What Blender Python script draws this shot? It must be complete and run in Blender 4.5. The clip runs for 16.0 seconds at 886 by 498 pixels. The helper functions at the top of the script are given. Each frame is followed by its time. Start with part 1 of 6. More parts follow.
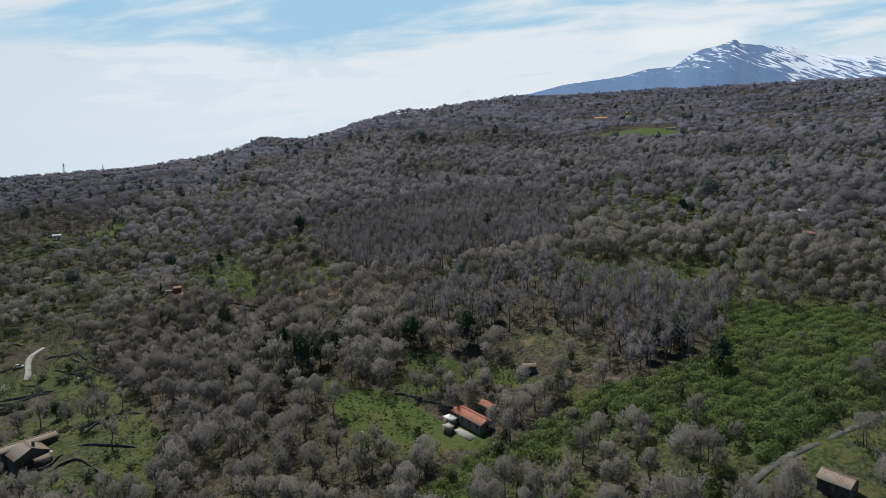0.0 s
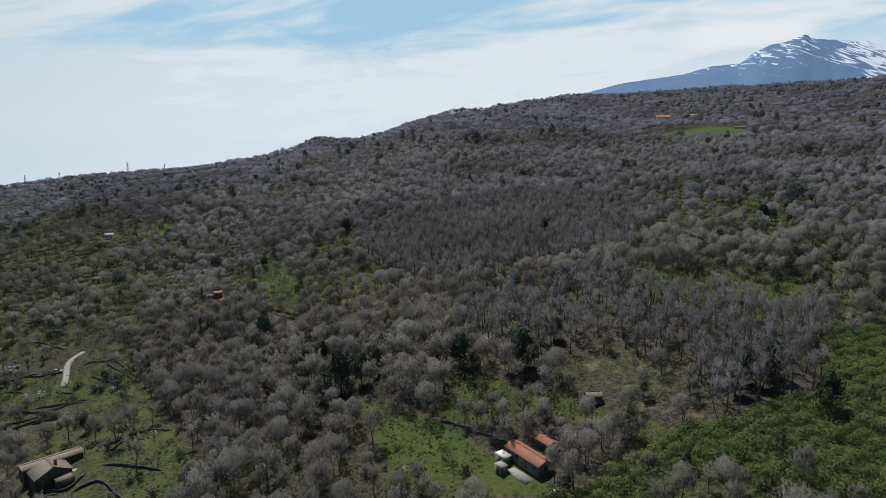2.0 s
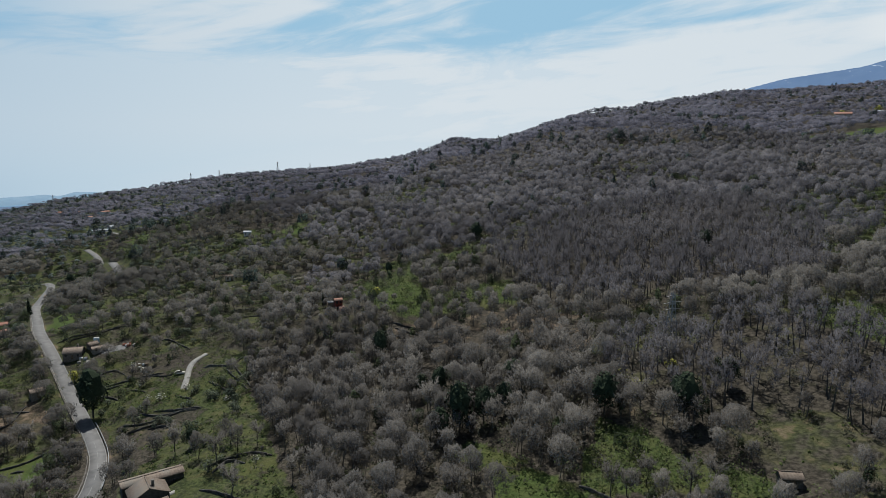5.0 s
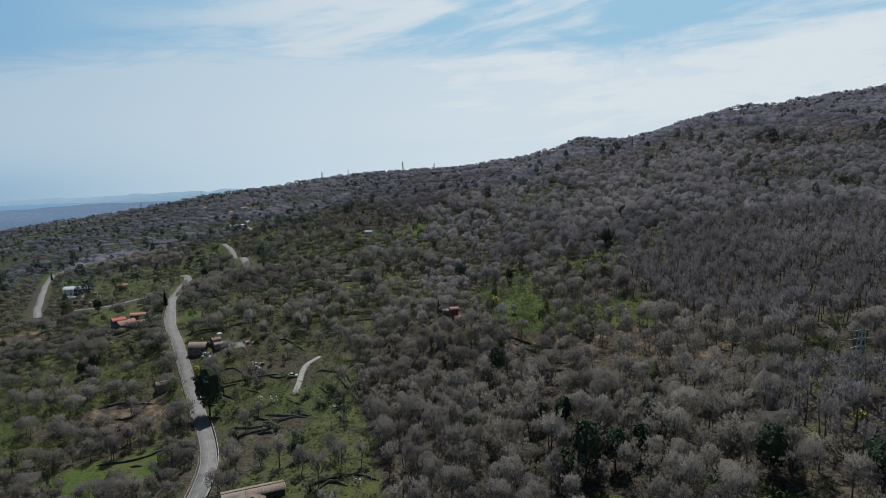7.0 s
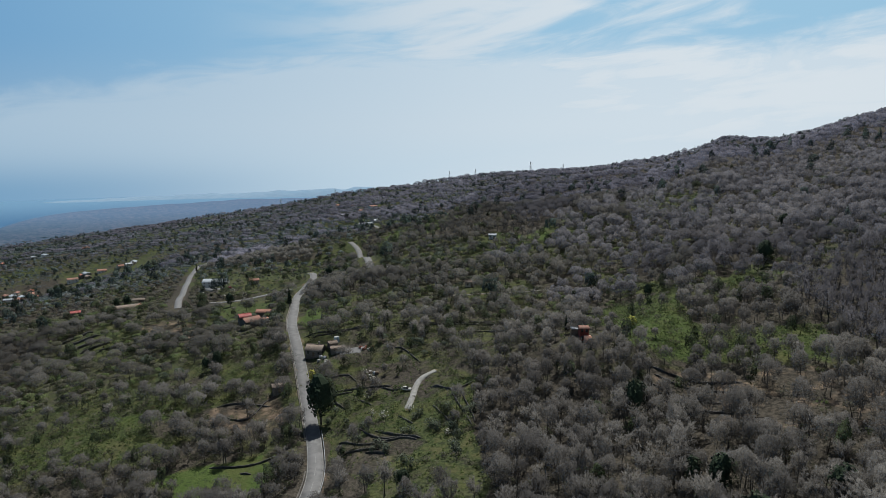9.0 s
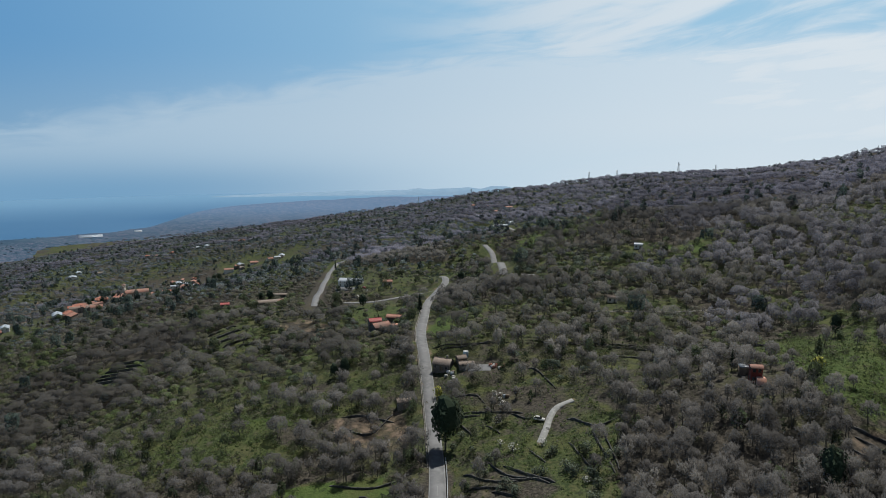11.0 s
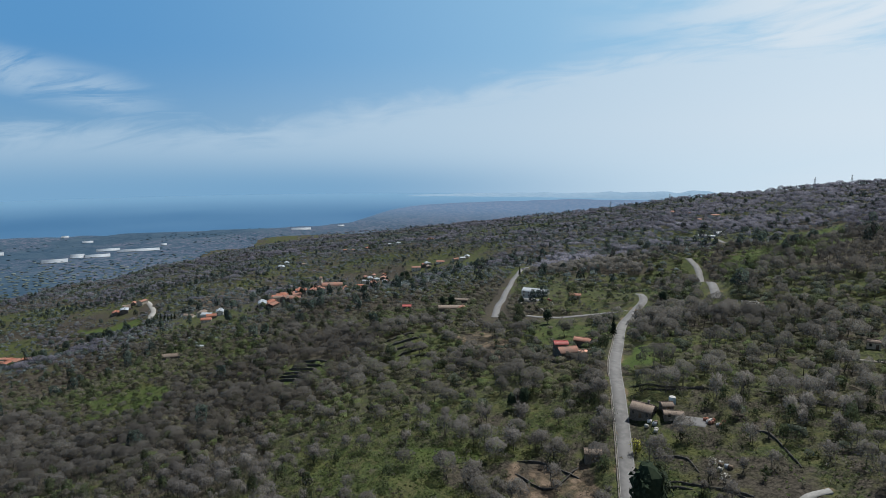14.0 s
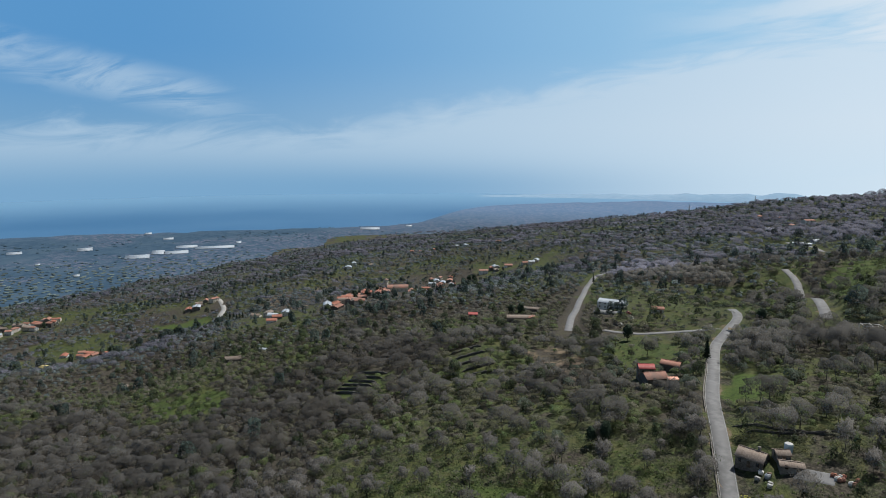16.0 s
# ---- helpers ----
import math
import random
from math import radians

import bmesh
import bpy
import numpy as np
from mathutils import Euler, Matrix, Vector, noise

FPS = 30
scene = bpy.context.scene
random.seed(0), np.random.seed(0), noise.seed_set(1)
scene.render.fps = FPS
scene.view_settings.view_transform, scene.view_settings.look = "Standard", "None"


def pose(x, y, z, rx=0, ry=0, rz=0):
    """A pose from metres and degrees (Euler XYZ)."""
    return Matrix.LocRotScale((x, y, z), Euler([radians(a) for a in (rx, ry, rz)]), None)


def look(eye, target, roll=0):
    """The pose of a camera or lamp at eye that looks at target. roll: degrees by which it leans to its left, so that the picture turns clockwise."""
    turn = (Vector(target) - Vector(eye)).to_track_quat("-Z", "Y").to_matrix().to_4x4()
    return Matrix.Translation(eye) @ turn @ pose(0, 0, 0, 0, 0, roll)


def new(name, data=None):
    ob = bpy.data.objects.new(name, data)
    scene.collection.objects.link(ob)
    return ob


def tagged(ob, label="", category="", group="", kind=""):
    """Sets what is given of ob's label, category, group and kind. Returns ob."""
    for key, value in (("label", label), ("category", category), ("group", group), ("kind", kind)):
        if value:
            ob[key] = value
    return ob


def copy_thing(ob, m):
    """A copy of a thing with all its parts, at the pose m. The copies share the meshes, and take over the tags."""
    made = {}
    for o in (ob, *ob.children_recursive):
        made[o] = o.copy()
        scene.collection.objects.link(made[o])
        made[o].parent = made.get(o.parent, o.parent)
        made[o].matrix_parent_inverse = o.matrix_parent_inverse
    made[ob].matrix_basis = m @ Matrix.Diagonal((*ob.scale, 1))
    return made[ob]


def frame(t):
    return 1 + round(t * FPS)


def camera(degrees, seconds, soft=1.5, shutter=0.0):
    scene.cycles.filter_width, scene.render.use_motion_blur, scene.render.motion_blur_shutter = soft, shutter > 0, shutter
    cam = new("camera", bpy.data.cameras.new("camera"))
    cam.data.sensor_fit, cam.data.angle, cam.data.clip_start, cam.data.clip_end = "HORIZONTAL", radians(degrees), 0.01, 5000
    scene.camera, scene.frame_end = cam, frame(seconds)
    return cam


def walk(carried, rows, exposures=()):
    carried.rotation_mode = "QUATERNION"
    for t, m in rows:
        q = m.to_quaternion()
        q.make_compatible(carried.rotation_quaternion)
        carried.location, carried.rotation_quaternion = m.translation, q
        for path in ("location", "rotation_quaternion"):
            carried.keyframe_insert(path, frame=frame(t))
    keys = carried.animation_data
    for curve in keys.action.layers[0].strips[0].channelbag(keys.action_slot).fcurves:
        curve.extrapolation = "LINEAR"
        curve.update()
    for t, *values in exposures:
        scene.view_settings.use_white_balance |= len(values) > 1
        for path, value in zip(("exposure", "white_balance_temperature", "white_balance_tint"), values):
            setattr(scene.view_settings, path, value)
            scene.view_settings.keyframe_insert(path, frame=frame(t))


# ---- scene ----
# ---- camera and its path ----
cam = camera(70.4, 16.0, soft=0.8)

PATH = [
    (0.0, 0.01, 0.01, 95.01, -0.000, -9.263, -0.165),
    (0.5, -0.06, 5.70, 94.93, 0.442, -9.258, -0.146),
    (1.0, -0.22, 11.30, 94.85, 1.606, -9.262, -0.156),
    (1.5, -0.42, 17.01, 94.72, 3.202, -9.266, -0.119),
    (2.0, -0.77, 22.70, 94.58, 4.792, -9.249, -0.106),
    (2.5, -1.20, 28.56, 94.32, 6.335, -9.220, -0.102),
    (3.0, -1.76, 34.24, 94.27, 7.906, -9.232, -0.093),
    (3.5, -2.60, 39.81, 94.13, 9.786, -9.223, -0.073),
    (4.0, -3.72, 45.27, 93.92, 11.976, -9.192, -0.044),
    (4.5, -5.07, 50.62, 93.67, 14.409, -9.154, -0.015),
    (5.0, -6.61, 55.83, 93.44, 17.017, -9.122, 0.006),
    (5.5, -8.30, 60.89, 93.27, 19.736, -9.110, 0.006),
    (6.0, -10.13, 65.79, 93.16, 22.563, -9.117, -0.012),
    (6.5, -12.26, 70.77, 93.11, 25.354, -9.112, 0.023),
    (7.0, -14.79, 75.71, 92.89, 28.135, -9.101, 0.035),
    (7.5, -17.61, 80.81, 92.59, 30.962, -9.069, 0.007),
    (8.0, -20.57, 85.81, 92.57, 33.795, -9.081, -0.004),
    (8.5, -23.88, 90.96, 92.49, 36.687, -9.098, 0.034),
    (9.0, -27.39, 95.67, 92.66, 39.644, -9.122, 0.062),
    (9.5, -31.10, 99.93, 93.10, 42.666, -9.151, 0.077),
    (10.0, -35.10, 103.88, 93.61, 45.738, -9.180, 0.082),
    (10.5, -39.47, 107.66, 94.04, 48.847, -9.204, 0.077),
    (11.0, -44.29, 111.42, 94.21, 51.977, -9.215, 0.063),
    (11.5, -49.55, 115.14, 94.11, 55.129, -9.215, 0.041),
    (12.0, -55.40, 119.01, 93.85, 58.266, -9.189, 0.015),
    (12.5, -60.99, 122.04, 93.97, 61.207, -9.185, 0.022),
    (13.0, -66.43, 124.85, 93.80, 63.901, -9.153, 0.066),
    (13.5, -72.85, 127.98, 93.45, 66.597, -9.138, 0.090),
    (14.0, -79.02, 130.36, 93.35, 68.985, -9.119, 0.109),
    (14.5, -85.53, 132.83, 93.40, 71.290, -9.120, 0.100),
    (15.0, -92.23, 135.07, 93.19, 73.414, -9.106, 0.114),
    (15.5, -99.37, 137.20, 92.65, 74.610, -9.072, 0.107),
    (16.0, -106.21, 139.07, 92.64, 75.211, -9.090, 0.058),
]
walk(cam, [(t, pose(x, y, z, 90 + pitch, 0, yaw) @ pose(0, 0, 0, 0, 0, roll))
           for t, x, y, z, yaw, pitch, roll in PATH],
     exposures=[(0.0, 0.0, 6480, 9), (5.0, -0.14, 6380, 8), (10.0, -0.12, 6320, 8), (16.0, 0.05, 6300, 9)])

# ---- world, sun, exposure ----
SUN_YAW, SUN_UP = 28.0, 60.0
world = bpy.data.worlds.new("sky")
scene.world = world
world.use_nodes = True


class Nodes:
    """Short hand for building a node tree."""

    def __init__(self, tree):
        self.tree = tree

    def add(self, kind):
        return self.tree.nodes.new("ShaderNode" + kind)

    def attribute(self, name):
        node = self.add("Attribute")
        node.attribute_name = name
        return node.outputs["Fac"]

    def feed(self, socket, value):
        if isinstance(value, bpy.types.NodeSocket):
            self.tree.links.new(value, socket)
        else:
            socket.default_value = value

    def math(self, op, a, b=0.0, c=None, clamp=False):
        node = self.add("Math")
        node.operation, node.use_clamp = op, clamp
        self.feed(node.inputs[0], a)
        self.feed(node.inputs[1], b)
        if c is not None:
            self.feed(node.inputs[2], c)
        return node.outputs[0]

    def span(self, value, a, b, lo=0.0, hi=1.0, smooth=True):
        node = self.add("MapRange")
        node.interpolation_type = "SMOOTHSTEP" if smooth else "LINEAR"
        for socket, v in zip(node.inputs[:5], (value, a, b, lo, hi)):
            self.feed(socket, v)
        return node.outputs[0]

    def mix(self, fac, a, b, blend="MIX"):
        node = self.add("Mix")
        node.data_type, node.blend_type = "RGBA", blend
        self.feed(node.inputs[0], fac)
        self.feed(node.inputs[6], (*a, 1) if isinstance(a, tuple) else a)
        self.feed(node.inputs[7], (*b, 1) if isinstance(b, tuple) else b)
        return node.outputs[2]

    def noise(self, vector, scale, detail=4.0, rough=0.55, warp=0.0):
        node = self.add("TexNoise")
        self.feed(node.inputs["Vector"], vector)
        node.inputs["Scale"].default_value = scale
        node.inputs["Detail"].default_value = detail
        node.inputs["Roughness"].default_value = rough
        node.inputs["Distortion"].default_value = warp
        return node.outputs["Fac"]

    def vec(self, x, y, z=0.0):
        node = self.add("CombineXYZ")
        for socket, v in zip(node.inputs, (x, y, z)):
            self.feed(socket, v)
        return node.outputs[0]


def build_sky():
    n = Nodes(world.node_tree)
    sky = n.add("TexSky")
    sky.sky_type, sky.sun_disc = "NISHITA", False
    sky.sun_elevation, sky.sun_rotation = radians(SUN_UP), radians(-SUN_YAW)
    sky.dust_density, sky.altitude = 1.5, 700
    high = n.mix(1.0, sky.outputs[0], (0.05, 0.05, 0.05), "MULTIPLY")
    way = n.add("SeparateXYZ")
    n.feed(way.inputs[0], n.add("TexCoord").outputs["Generated"])
    x, y, z = way.outputs
    az = n.math("MULTIPLY", n.math("ARCTAN2", n.math("MULTIPLY", x, -1.0), y), 57.2958)
    el = n.math("MULTIPLY", n.math("ARCSINE", z), 57.2958)
    # clear air: bluer to the east and upwards, pale towards the horizon
    east = n.span(az, 30.0, 105.0)
    blue = n.mix(east, (0.36, 0.59, 0.78), (0.105, 0.29, 0.55))
    pale = n.mix(east, (0.60, 0.73, 0.83), (0.20, 0.37, 0.55))
    clear = n.mix(n.span(el, -2.0, 9.0), pale, blue)
    # veils of high cloud, drawn out along the horizon
    wave = n.noise(n.vec(n.math("MULTIPLY", az, 0.02), n.math("MULTIPLY", el, 0.06), 3.0), 1.0, 2.0)
    lift = n.math("MULTIPLY", n.math("SUBTRACT", wave, 0.5), 5.0)
    tilt = n.math("ADD", n.math("ADD", el, n.math("MULTIPLY", az, 0.09)), lift)
    veil = n.noise(n.vec(n.math("MULTIPLY", az, 0.035), n.math("MULTIPLY", tilt, 0.22), 0.7), 1.0, 5.0, 0.52, 0.6)
    wisp = n.noise(n.vec(n.math("MULTIPLY", az, 0.11), n.math("MULTIPLY", tilt, 0.5), 5.1), 1.0, 6.0, 0.6, 1.2)
    edge = n.span(az, 50.0, 86.0, 8.6, 1.8, smooth=False)
    under = n.span(n.math("SUBTRACT", edge, n.math("ADD", el, n.math("MULTIPLY", n.math("SUBTRACT", wisp, 0.5), 5.0))), -1.0, 2.2)
    west = n.span(az, 62.0, 40.0)
    streak = n.span(n.math("ADD", n.math("MULTIPLY", veil, 0.75), n.math("MULTIPLY", wisp, 0.25)), 0.42, 0.60)
    bank = n.math("MAXIMUM", n.math("MULTIPLY", under, 0.78), n.math("MULTIPLY", streak, west))
    # a lone wisp in the east and a small low cloud over the sea
    far_w = n.math("MULTIPLY", n.span(n.math("ABSOLUTE", n.math("SUBTRACT", az, 103.0)), 13.0, 5.0),
                   n.span(n.math("ABSOLUTE", n.math("SUBTRACT", n.math("ADD", el, n.math("MULTIPLY", n.math("SUBTRACT", az, 103.0), -0.2)), 5.6)), 2.4, 0.4))
    far_w = n.math("MULTIPLY", far_w, n.span(wisp, 0.35, 0.6))
    low = n.math("MULTIPLY", n.span(n.math("ABSOLUTE", n.math("SUBTRACT", az, 83.2)), 3.6, 2.2),
                 n.span(n.math("ABSOLUTE", n.math("SUBTRACT", n.math("ADD", el, n.math("MULTIPLY", wisp, 0.6)), -1.75)), 0.5, 0.12))
    cover = n.math("MAXIMUM", bank, n.math("MAXIMUM", n.math("MULTIPLY", far_w, 0.55), n.math("MULTIPLY", low, 0.5)))
    # the cap of cloud over the volcano
    cap = n.math("MULTIPLY", n.span(n.math("ABSOLUTE", n.math("SUBTRACT", az, -20.4)), 6.2, 2.8),
                 n.span(n.math("ABSOLUTE", n.math("SUBTRACT", n.math("ADD", el, n.math("MULTIPLY", wisp, 1.4)), 9.35)), 1.5, 0.45))
    cloud = n.mix(n.span(az, 15.0, 80.0), (0.75, 0.81, 0.86), (0.47, 0.60, 0.72))
    cover = n.math("MULTIPLY", cover, n.math("MAXIMUM", n.span(el, -3.2, 2.2, 0.15, 1.0), n.span(az, 55.0, 25.0, 0.0, 0.8)))
    clear = n.mix(n.math("MULTIPLY", n.span(el, 0.5, -3.8), n.span(az, 45.0, 85.0)), clear, (0.16, 0.34, 0.54))
    low_sky = n.mix(cover, clear, cloud)
    low_sky = n.mix(n.math("MULTIPLY", cap, 0.9), low_sky, (0.82, 0.86, 0.89))
    colour = n.mix(n.span(el, 13.0, 28.0), low_sky, high)
    back = world.node_tree.nodes["Background"]
    n.feed(back.inputs[0], colour)
    back.inputs[1].default_value = 1.0


build_sky()
sun = new("sun", bpy.data.lights.new("sun", "SUN"))
sun.data.energy, sun.data.angle, sun.data.color = 5.0, radians(0.53), (1.0, 0.965, 0.91)
sun_from = Vector((-math.sin(radians(SUN_YAW)) * math.cos(radians(SUN_UP)),
                   math.cos(radians(SUN_YAW)) * math.cos(radians(SUN_UP)), math.sin(radians(SUN_UP))))
sun.matrix_world = look(sun_from * 900, (0, 0, 0))


# ---- materials ----
def material(name, a, b, scale, c=None, rough=0.9, bump=0.0, metal=0.0, tone=False, patch=0.08, random_tint=0.0, spec=0.3, airy=0.0, leafy=0.0):
    """A surface of two or three colours: grain at the given scale (per metre), patches at a coarser one.
    airy: the scale of the gaps, where each piece is a spray of fine twigs; leafy: the share of light that goes through.
    tone: each plant has a shade of its own; random_tint: so has each object."""
    m = bpy.data.materials.new(name)
    m.use_nodes = True
    n = Nodes(m.node_tree)
    out = m.node_tree.nodes["Principled BSDF"]
    at = n.add("NewGeometry").outputs["Position"]
    fine = n.noise(at, scale, 3.0)
    coarse = n.noise(at, scale * patch, 3.0)
    colour = n.mix(n.span(n.math("ADD", n.math("MULTIPLY", fine, 0.6), n.math("MULTIPLY", coarse, 0.4)), 0.35, 0.65), a, b)
    if c:
        colour = n.mix(n.span(coarse, 0.52, 0.68), colour, c)
    if tone:
        own = n.attribute("tone")
        colour = n.mix(1.0, colour, n.mix(own, (0.58, 0.58, 0.59), (1.25, 1.25, 1.24)), "MULTIPLY")
    if random_tint:
        own = n.add("ObjectInfo").outputs["Random"]
        k = random_tint
        colour = n.mix(1.0, colour, n.mix(own, (1 - k, 1 - k, 1 - k), (1 + k, 1 + k, 1 + k)), "MULTIPLY")
    n.feed(out.inputs["Base Color"], colour)
    out.inputs["Roughness"].default_value = rough
    out.inputs["Metallic"].default_value = metal
    out.inputs["Specular IOR Level"].default_value = spec
    if airy or leafy:
        glow, both = n.add("BsdfTranslucent"), n.add("MixShader")
        n.feed(glow.inputs[0], colour)
        n.feed(both.inputs[0], leafy or 0.5)
        n.feed(both.inputs[1], out.outputs[0])
        n.feed(both.inputs[2], glow.outputs[0])
        last = both.outputs[0]
        if airy:
            drawn = n.add("VectorMath")
            drawn.operation = "MULTIPLY"
            n.feed(drawn.inputs[0], at)
            drawn.inputs[1].default_value = (1.0, 1.0, 0.8 if leafy else 0.34)
            spray = n.noise(drawn.outputs[0], airy, 4.0, 0.7)
            through_it, gaps = n.add("BsdfTransparent"), n.add("MixShader")
            n.feed(gaps.inputs[0], n.span(spray, 0.40, 0.60, *((0.10, 0.97) if leafy else (0.12, 0.72))))
            n.feed(gaps.inputs[1], through_it.outputs[0])
            n.feed(gaps.inputs[2], last)
            last = gaps.outputs[0]
        n.feed(m.node_tree.nodes["Material Output"].inputs[0], last)
    if bump:
        node = n.add("Bump")
        node.inputs["Strength"].default_value = bump
        node.inputs["Distance"].default_value = 0.3
        n.feed(node.inputs["Height"], fine)
        n.feed(out.inputs["Normal"], node.outputs[0])
    return m


# upper woods: twig colour paled and blued with painted haze
HAZED_TWIG = material("grey_beech_twigs", (0.170, 0.170, 0.208), (0.222, 0.220, 0.264), 0.2, tone=True, patch=0.03, c=(0.194, 0.190, 0.230), spec=0.0, airy=0.9)
# slope woods: mauve twigs, with a little haze blue mixed into the colour
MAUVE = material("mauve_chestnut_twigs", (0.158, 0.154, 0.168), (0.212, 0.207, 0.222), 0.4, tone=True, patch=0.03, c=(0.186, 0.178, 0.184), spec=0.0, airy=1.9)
BROWN = material("brown_oak_twigs", (0.128, 0.123, 0.114), (0.180, 0.173, 0.159), 0.4, tone=True, patch=0.03, c=(0.152, 0.143, 0.126), spec=0.0, airy=1.9)
# far version of the grove leaves, haze already in the green
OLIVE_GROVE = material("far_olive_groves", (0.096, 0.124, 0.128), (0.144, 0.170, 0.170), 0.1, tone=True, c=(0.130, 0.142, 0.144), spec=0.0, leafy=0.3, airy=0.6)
# plain groves, given the blue of the haze in front of them
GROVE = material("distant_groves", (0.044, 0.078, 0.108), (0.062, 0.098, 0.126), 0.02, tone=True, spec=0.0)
# scrub beyond 760 m: leaf colour lightened and blued for haze
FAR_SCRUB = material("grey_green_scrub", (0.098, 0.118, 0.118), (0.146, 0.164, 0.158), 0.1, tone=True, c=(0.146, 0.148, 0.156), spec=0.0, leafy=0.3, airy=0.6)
# foot of the hill: leaf green greyed to imitate haze
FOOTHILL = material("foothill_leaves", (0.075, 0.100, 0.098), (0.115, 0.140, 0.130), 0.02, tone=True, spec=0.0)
TWIG = material("bare_twigs", (0.166, 0.158, 0.148), (0.230, 0.219, 0.204), 0.5, tone=True, patch=0.03, c=(0.194, 0.186, 0.178), spec=0.0, airy=3.4)
BARK = material("bark", (0.060, 0.055, 0.048), (0.125, 0.115, 0.102), 3.0, tone=False, spec=0.1)
LEAF = material("young_leaves", (0.080, 0.112, 0.042), (0.125, 0.155, 0.064), 0.6, tone=True, c=(0.110, 0.124, 0.060), spec=0.2, leafy=0.35, airy=1.7)
SCRUB = material("scrub_leaves", (0.092, 0.094, 0.064), (0.142, 0.138, 0.098), 0.6, tone=True, c=(0.145, 0.134, 0.118), spec=0.1, leafy=0.35, airy=1.7)
HAZEL = material("hazel_leaves", (0.120, 0.170, 0.058), (0.175, 0.222, 0.085), 0.6, tone=True, c=(0.140, 0.172, 0.072), spec=0.1, leafy=0.55)
EVERGREEN = material("evergreen_leaves", (0.026, 0.038, 0.018), (0.048, 0.062, 0.030), 0.8, tone=True, spec=0.15, leafy=0.2, airy=1.5)
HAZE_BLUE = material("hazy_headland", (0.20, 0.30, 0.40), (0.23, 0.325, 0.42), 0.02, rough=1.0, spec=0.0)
OLIVE = material("olive_leaves", (0.070, 0.090, 0.062), (0.120, 0.138, 0.100), 0.6, tone=True, spec=0.3, leafy=0.25)
GROVE_OLIVE = material("grove_leaves", (0.062, 0.080, 0.060), (0.104, 0.122, 0.094), 0.4, tone=True, c=(0.092, 0.100, 0.080), spec=0.1, leafy=0.3, airy=1.5)
NEEDLE = material("needles", (0.022, 0.036, 0.022), (0.042, 0.058, 0.034), 0.8, tone=True, spec=0.1)
# needles of the far pines, lifted towards haze blue
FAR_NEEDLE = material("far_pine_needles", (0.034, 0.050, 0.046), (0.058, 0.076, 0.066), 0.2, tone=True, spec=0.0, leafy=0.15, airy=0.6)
BLOOM = material("blossom", (0.40, 0.40, 0.36), (0.55, 0.53, 0.50), 1.0, tone=True)
MIMOSA = material("yellow_leaves", (0.20, 0.21, 0.03), (0.30, 0.29, 0.05), 0.8, tone=True)
ASPHALT = material("worn_asphalt", (0.125, 0.124, 0.122), (0.195, 0.193, 0.19), 0.35, c=(0.155, 0.153, 0.151), rough=0.85, bump=0.05, patch=0.2)
ASPHALT_DARK = material("newer_asphalt", (0.10, 0.10, 0.10), (0.15, 0.15, 0.15), 0.5, rough=0.85, bump=0.05)
PAINT = material("road_paint", (0.22, 0.22, 0.21), (0.34, 0.34, 0.33), 1.5)
CONCRETE = material("concrete", (0.22, 0.215, 0.20), (0.32, 0.315, 0.295), 0.8, rough=0.9, bump=0.1)
DIRT = material("dirt_track", (0.13, 0.12, 0.105), (0.21, 0.195, 0.17), 0.5)
OLD_LANE = material("mossy_lane", (0.055, 0.058, 0.050), (0.105, 0.104, 0.096), 0.5)
LAVA = material("lava_stone", (0.035, 0.034, 0.032), (0.09, 0.087, 0.082), 1.6, rough=0.95, bump=0.4)
STONE = material("rubble_wall", (0.10, 0.09, 0.08), (0.20, 0.185, 0.165), 1.8, rough=0.95, bump=0.4, random_tint=0.2)
PLASTER = material("old_plaster", (0.40, 0.36, 0.30), (0.55, 0.50, 0.43), 0.5, rough=0.9, bump=0.05, random_tint=0.25)
WHITEWASH = material("white_plaster", (0.48, 0.47, 0.45), (0.60, 0.59, 0.57), 0.4, rough=0.85, random_tint=0.1)
RED_WALL = material("red_plaster", (0.15, 0.03, 0.022), (0.21, 0.042, 0.03), 0.6, rough=0.85)
TILE_OLD = material("weathered_tiles", (0.14, 0.11, 0.088), (0.23, 0.185, 0.15), 1.6, c=(0.17, 0.155, 0.135), rough=0.9, bump=0.2, random_tint=0.15)
TILE_RED = material("red_tiles", (0.25, 0.095, 0.062), (0.33, 0.145, 0.098), 1.2, c=(0.20, 0.11, 0.085), rough=0.85, bump=0.2, random_tint=0.15)
TILE_ORANGE = material("orange_tiles", (0.225, 0.112, 0.08), (0.31, 0.165, 0.122), 1.0, c=(0.19, 0.125, 0.10), rough=0.85, bump=0.2, random_tint=0.2)
TILE_CRIMSON = material("crimson_sheet_roof", (0.26, 0.05, 0.045), (0.34, 0.08, 0.07), 0.8, rough=0.6)
SHEET = material("pale_sheet_metal", (0.28, 0.31, 0.34), (0.36, 0.39, 0.42), 0.3, rough=0.45, metal=0.0, random_tint=0.1)
GLASS = material("dark_window", (0.02, 0.022, 0.025), (0.03, 0.033, 0.036), 2.0, rough=0.15, spec=0.5)
WOOD = material("weathered_wood", (0.09, 0.065, 0.045), (0.15, 0.115, 0.085), 2.0)
STEEL = material("galvanised_steel", (0.28, 0.29, 0.30), (0.38, 0.39, 0.40), 1.0, rough=0.5, metal=0.6)
PINK = material("pink_paving", (0.52, 0.27, 0.19), (0.62, 0.34, 0.25), 1.0)
YELLOW = material("yellow_plaster", (0.45, 0.36, 0.14), (0.55, 0.45, 0.2), 0.6)
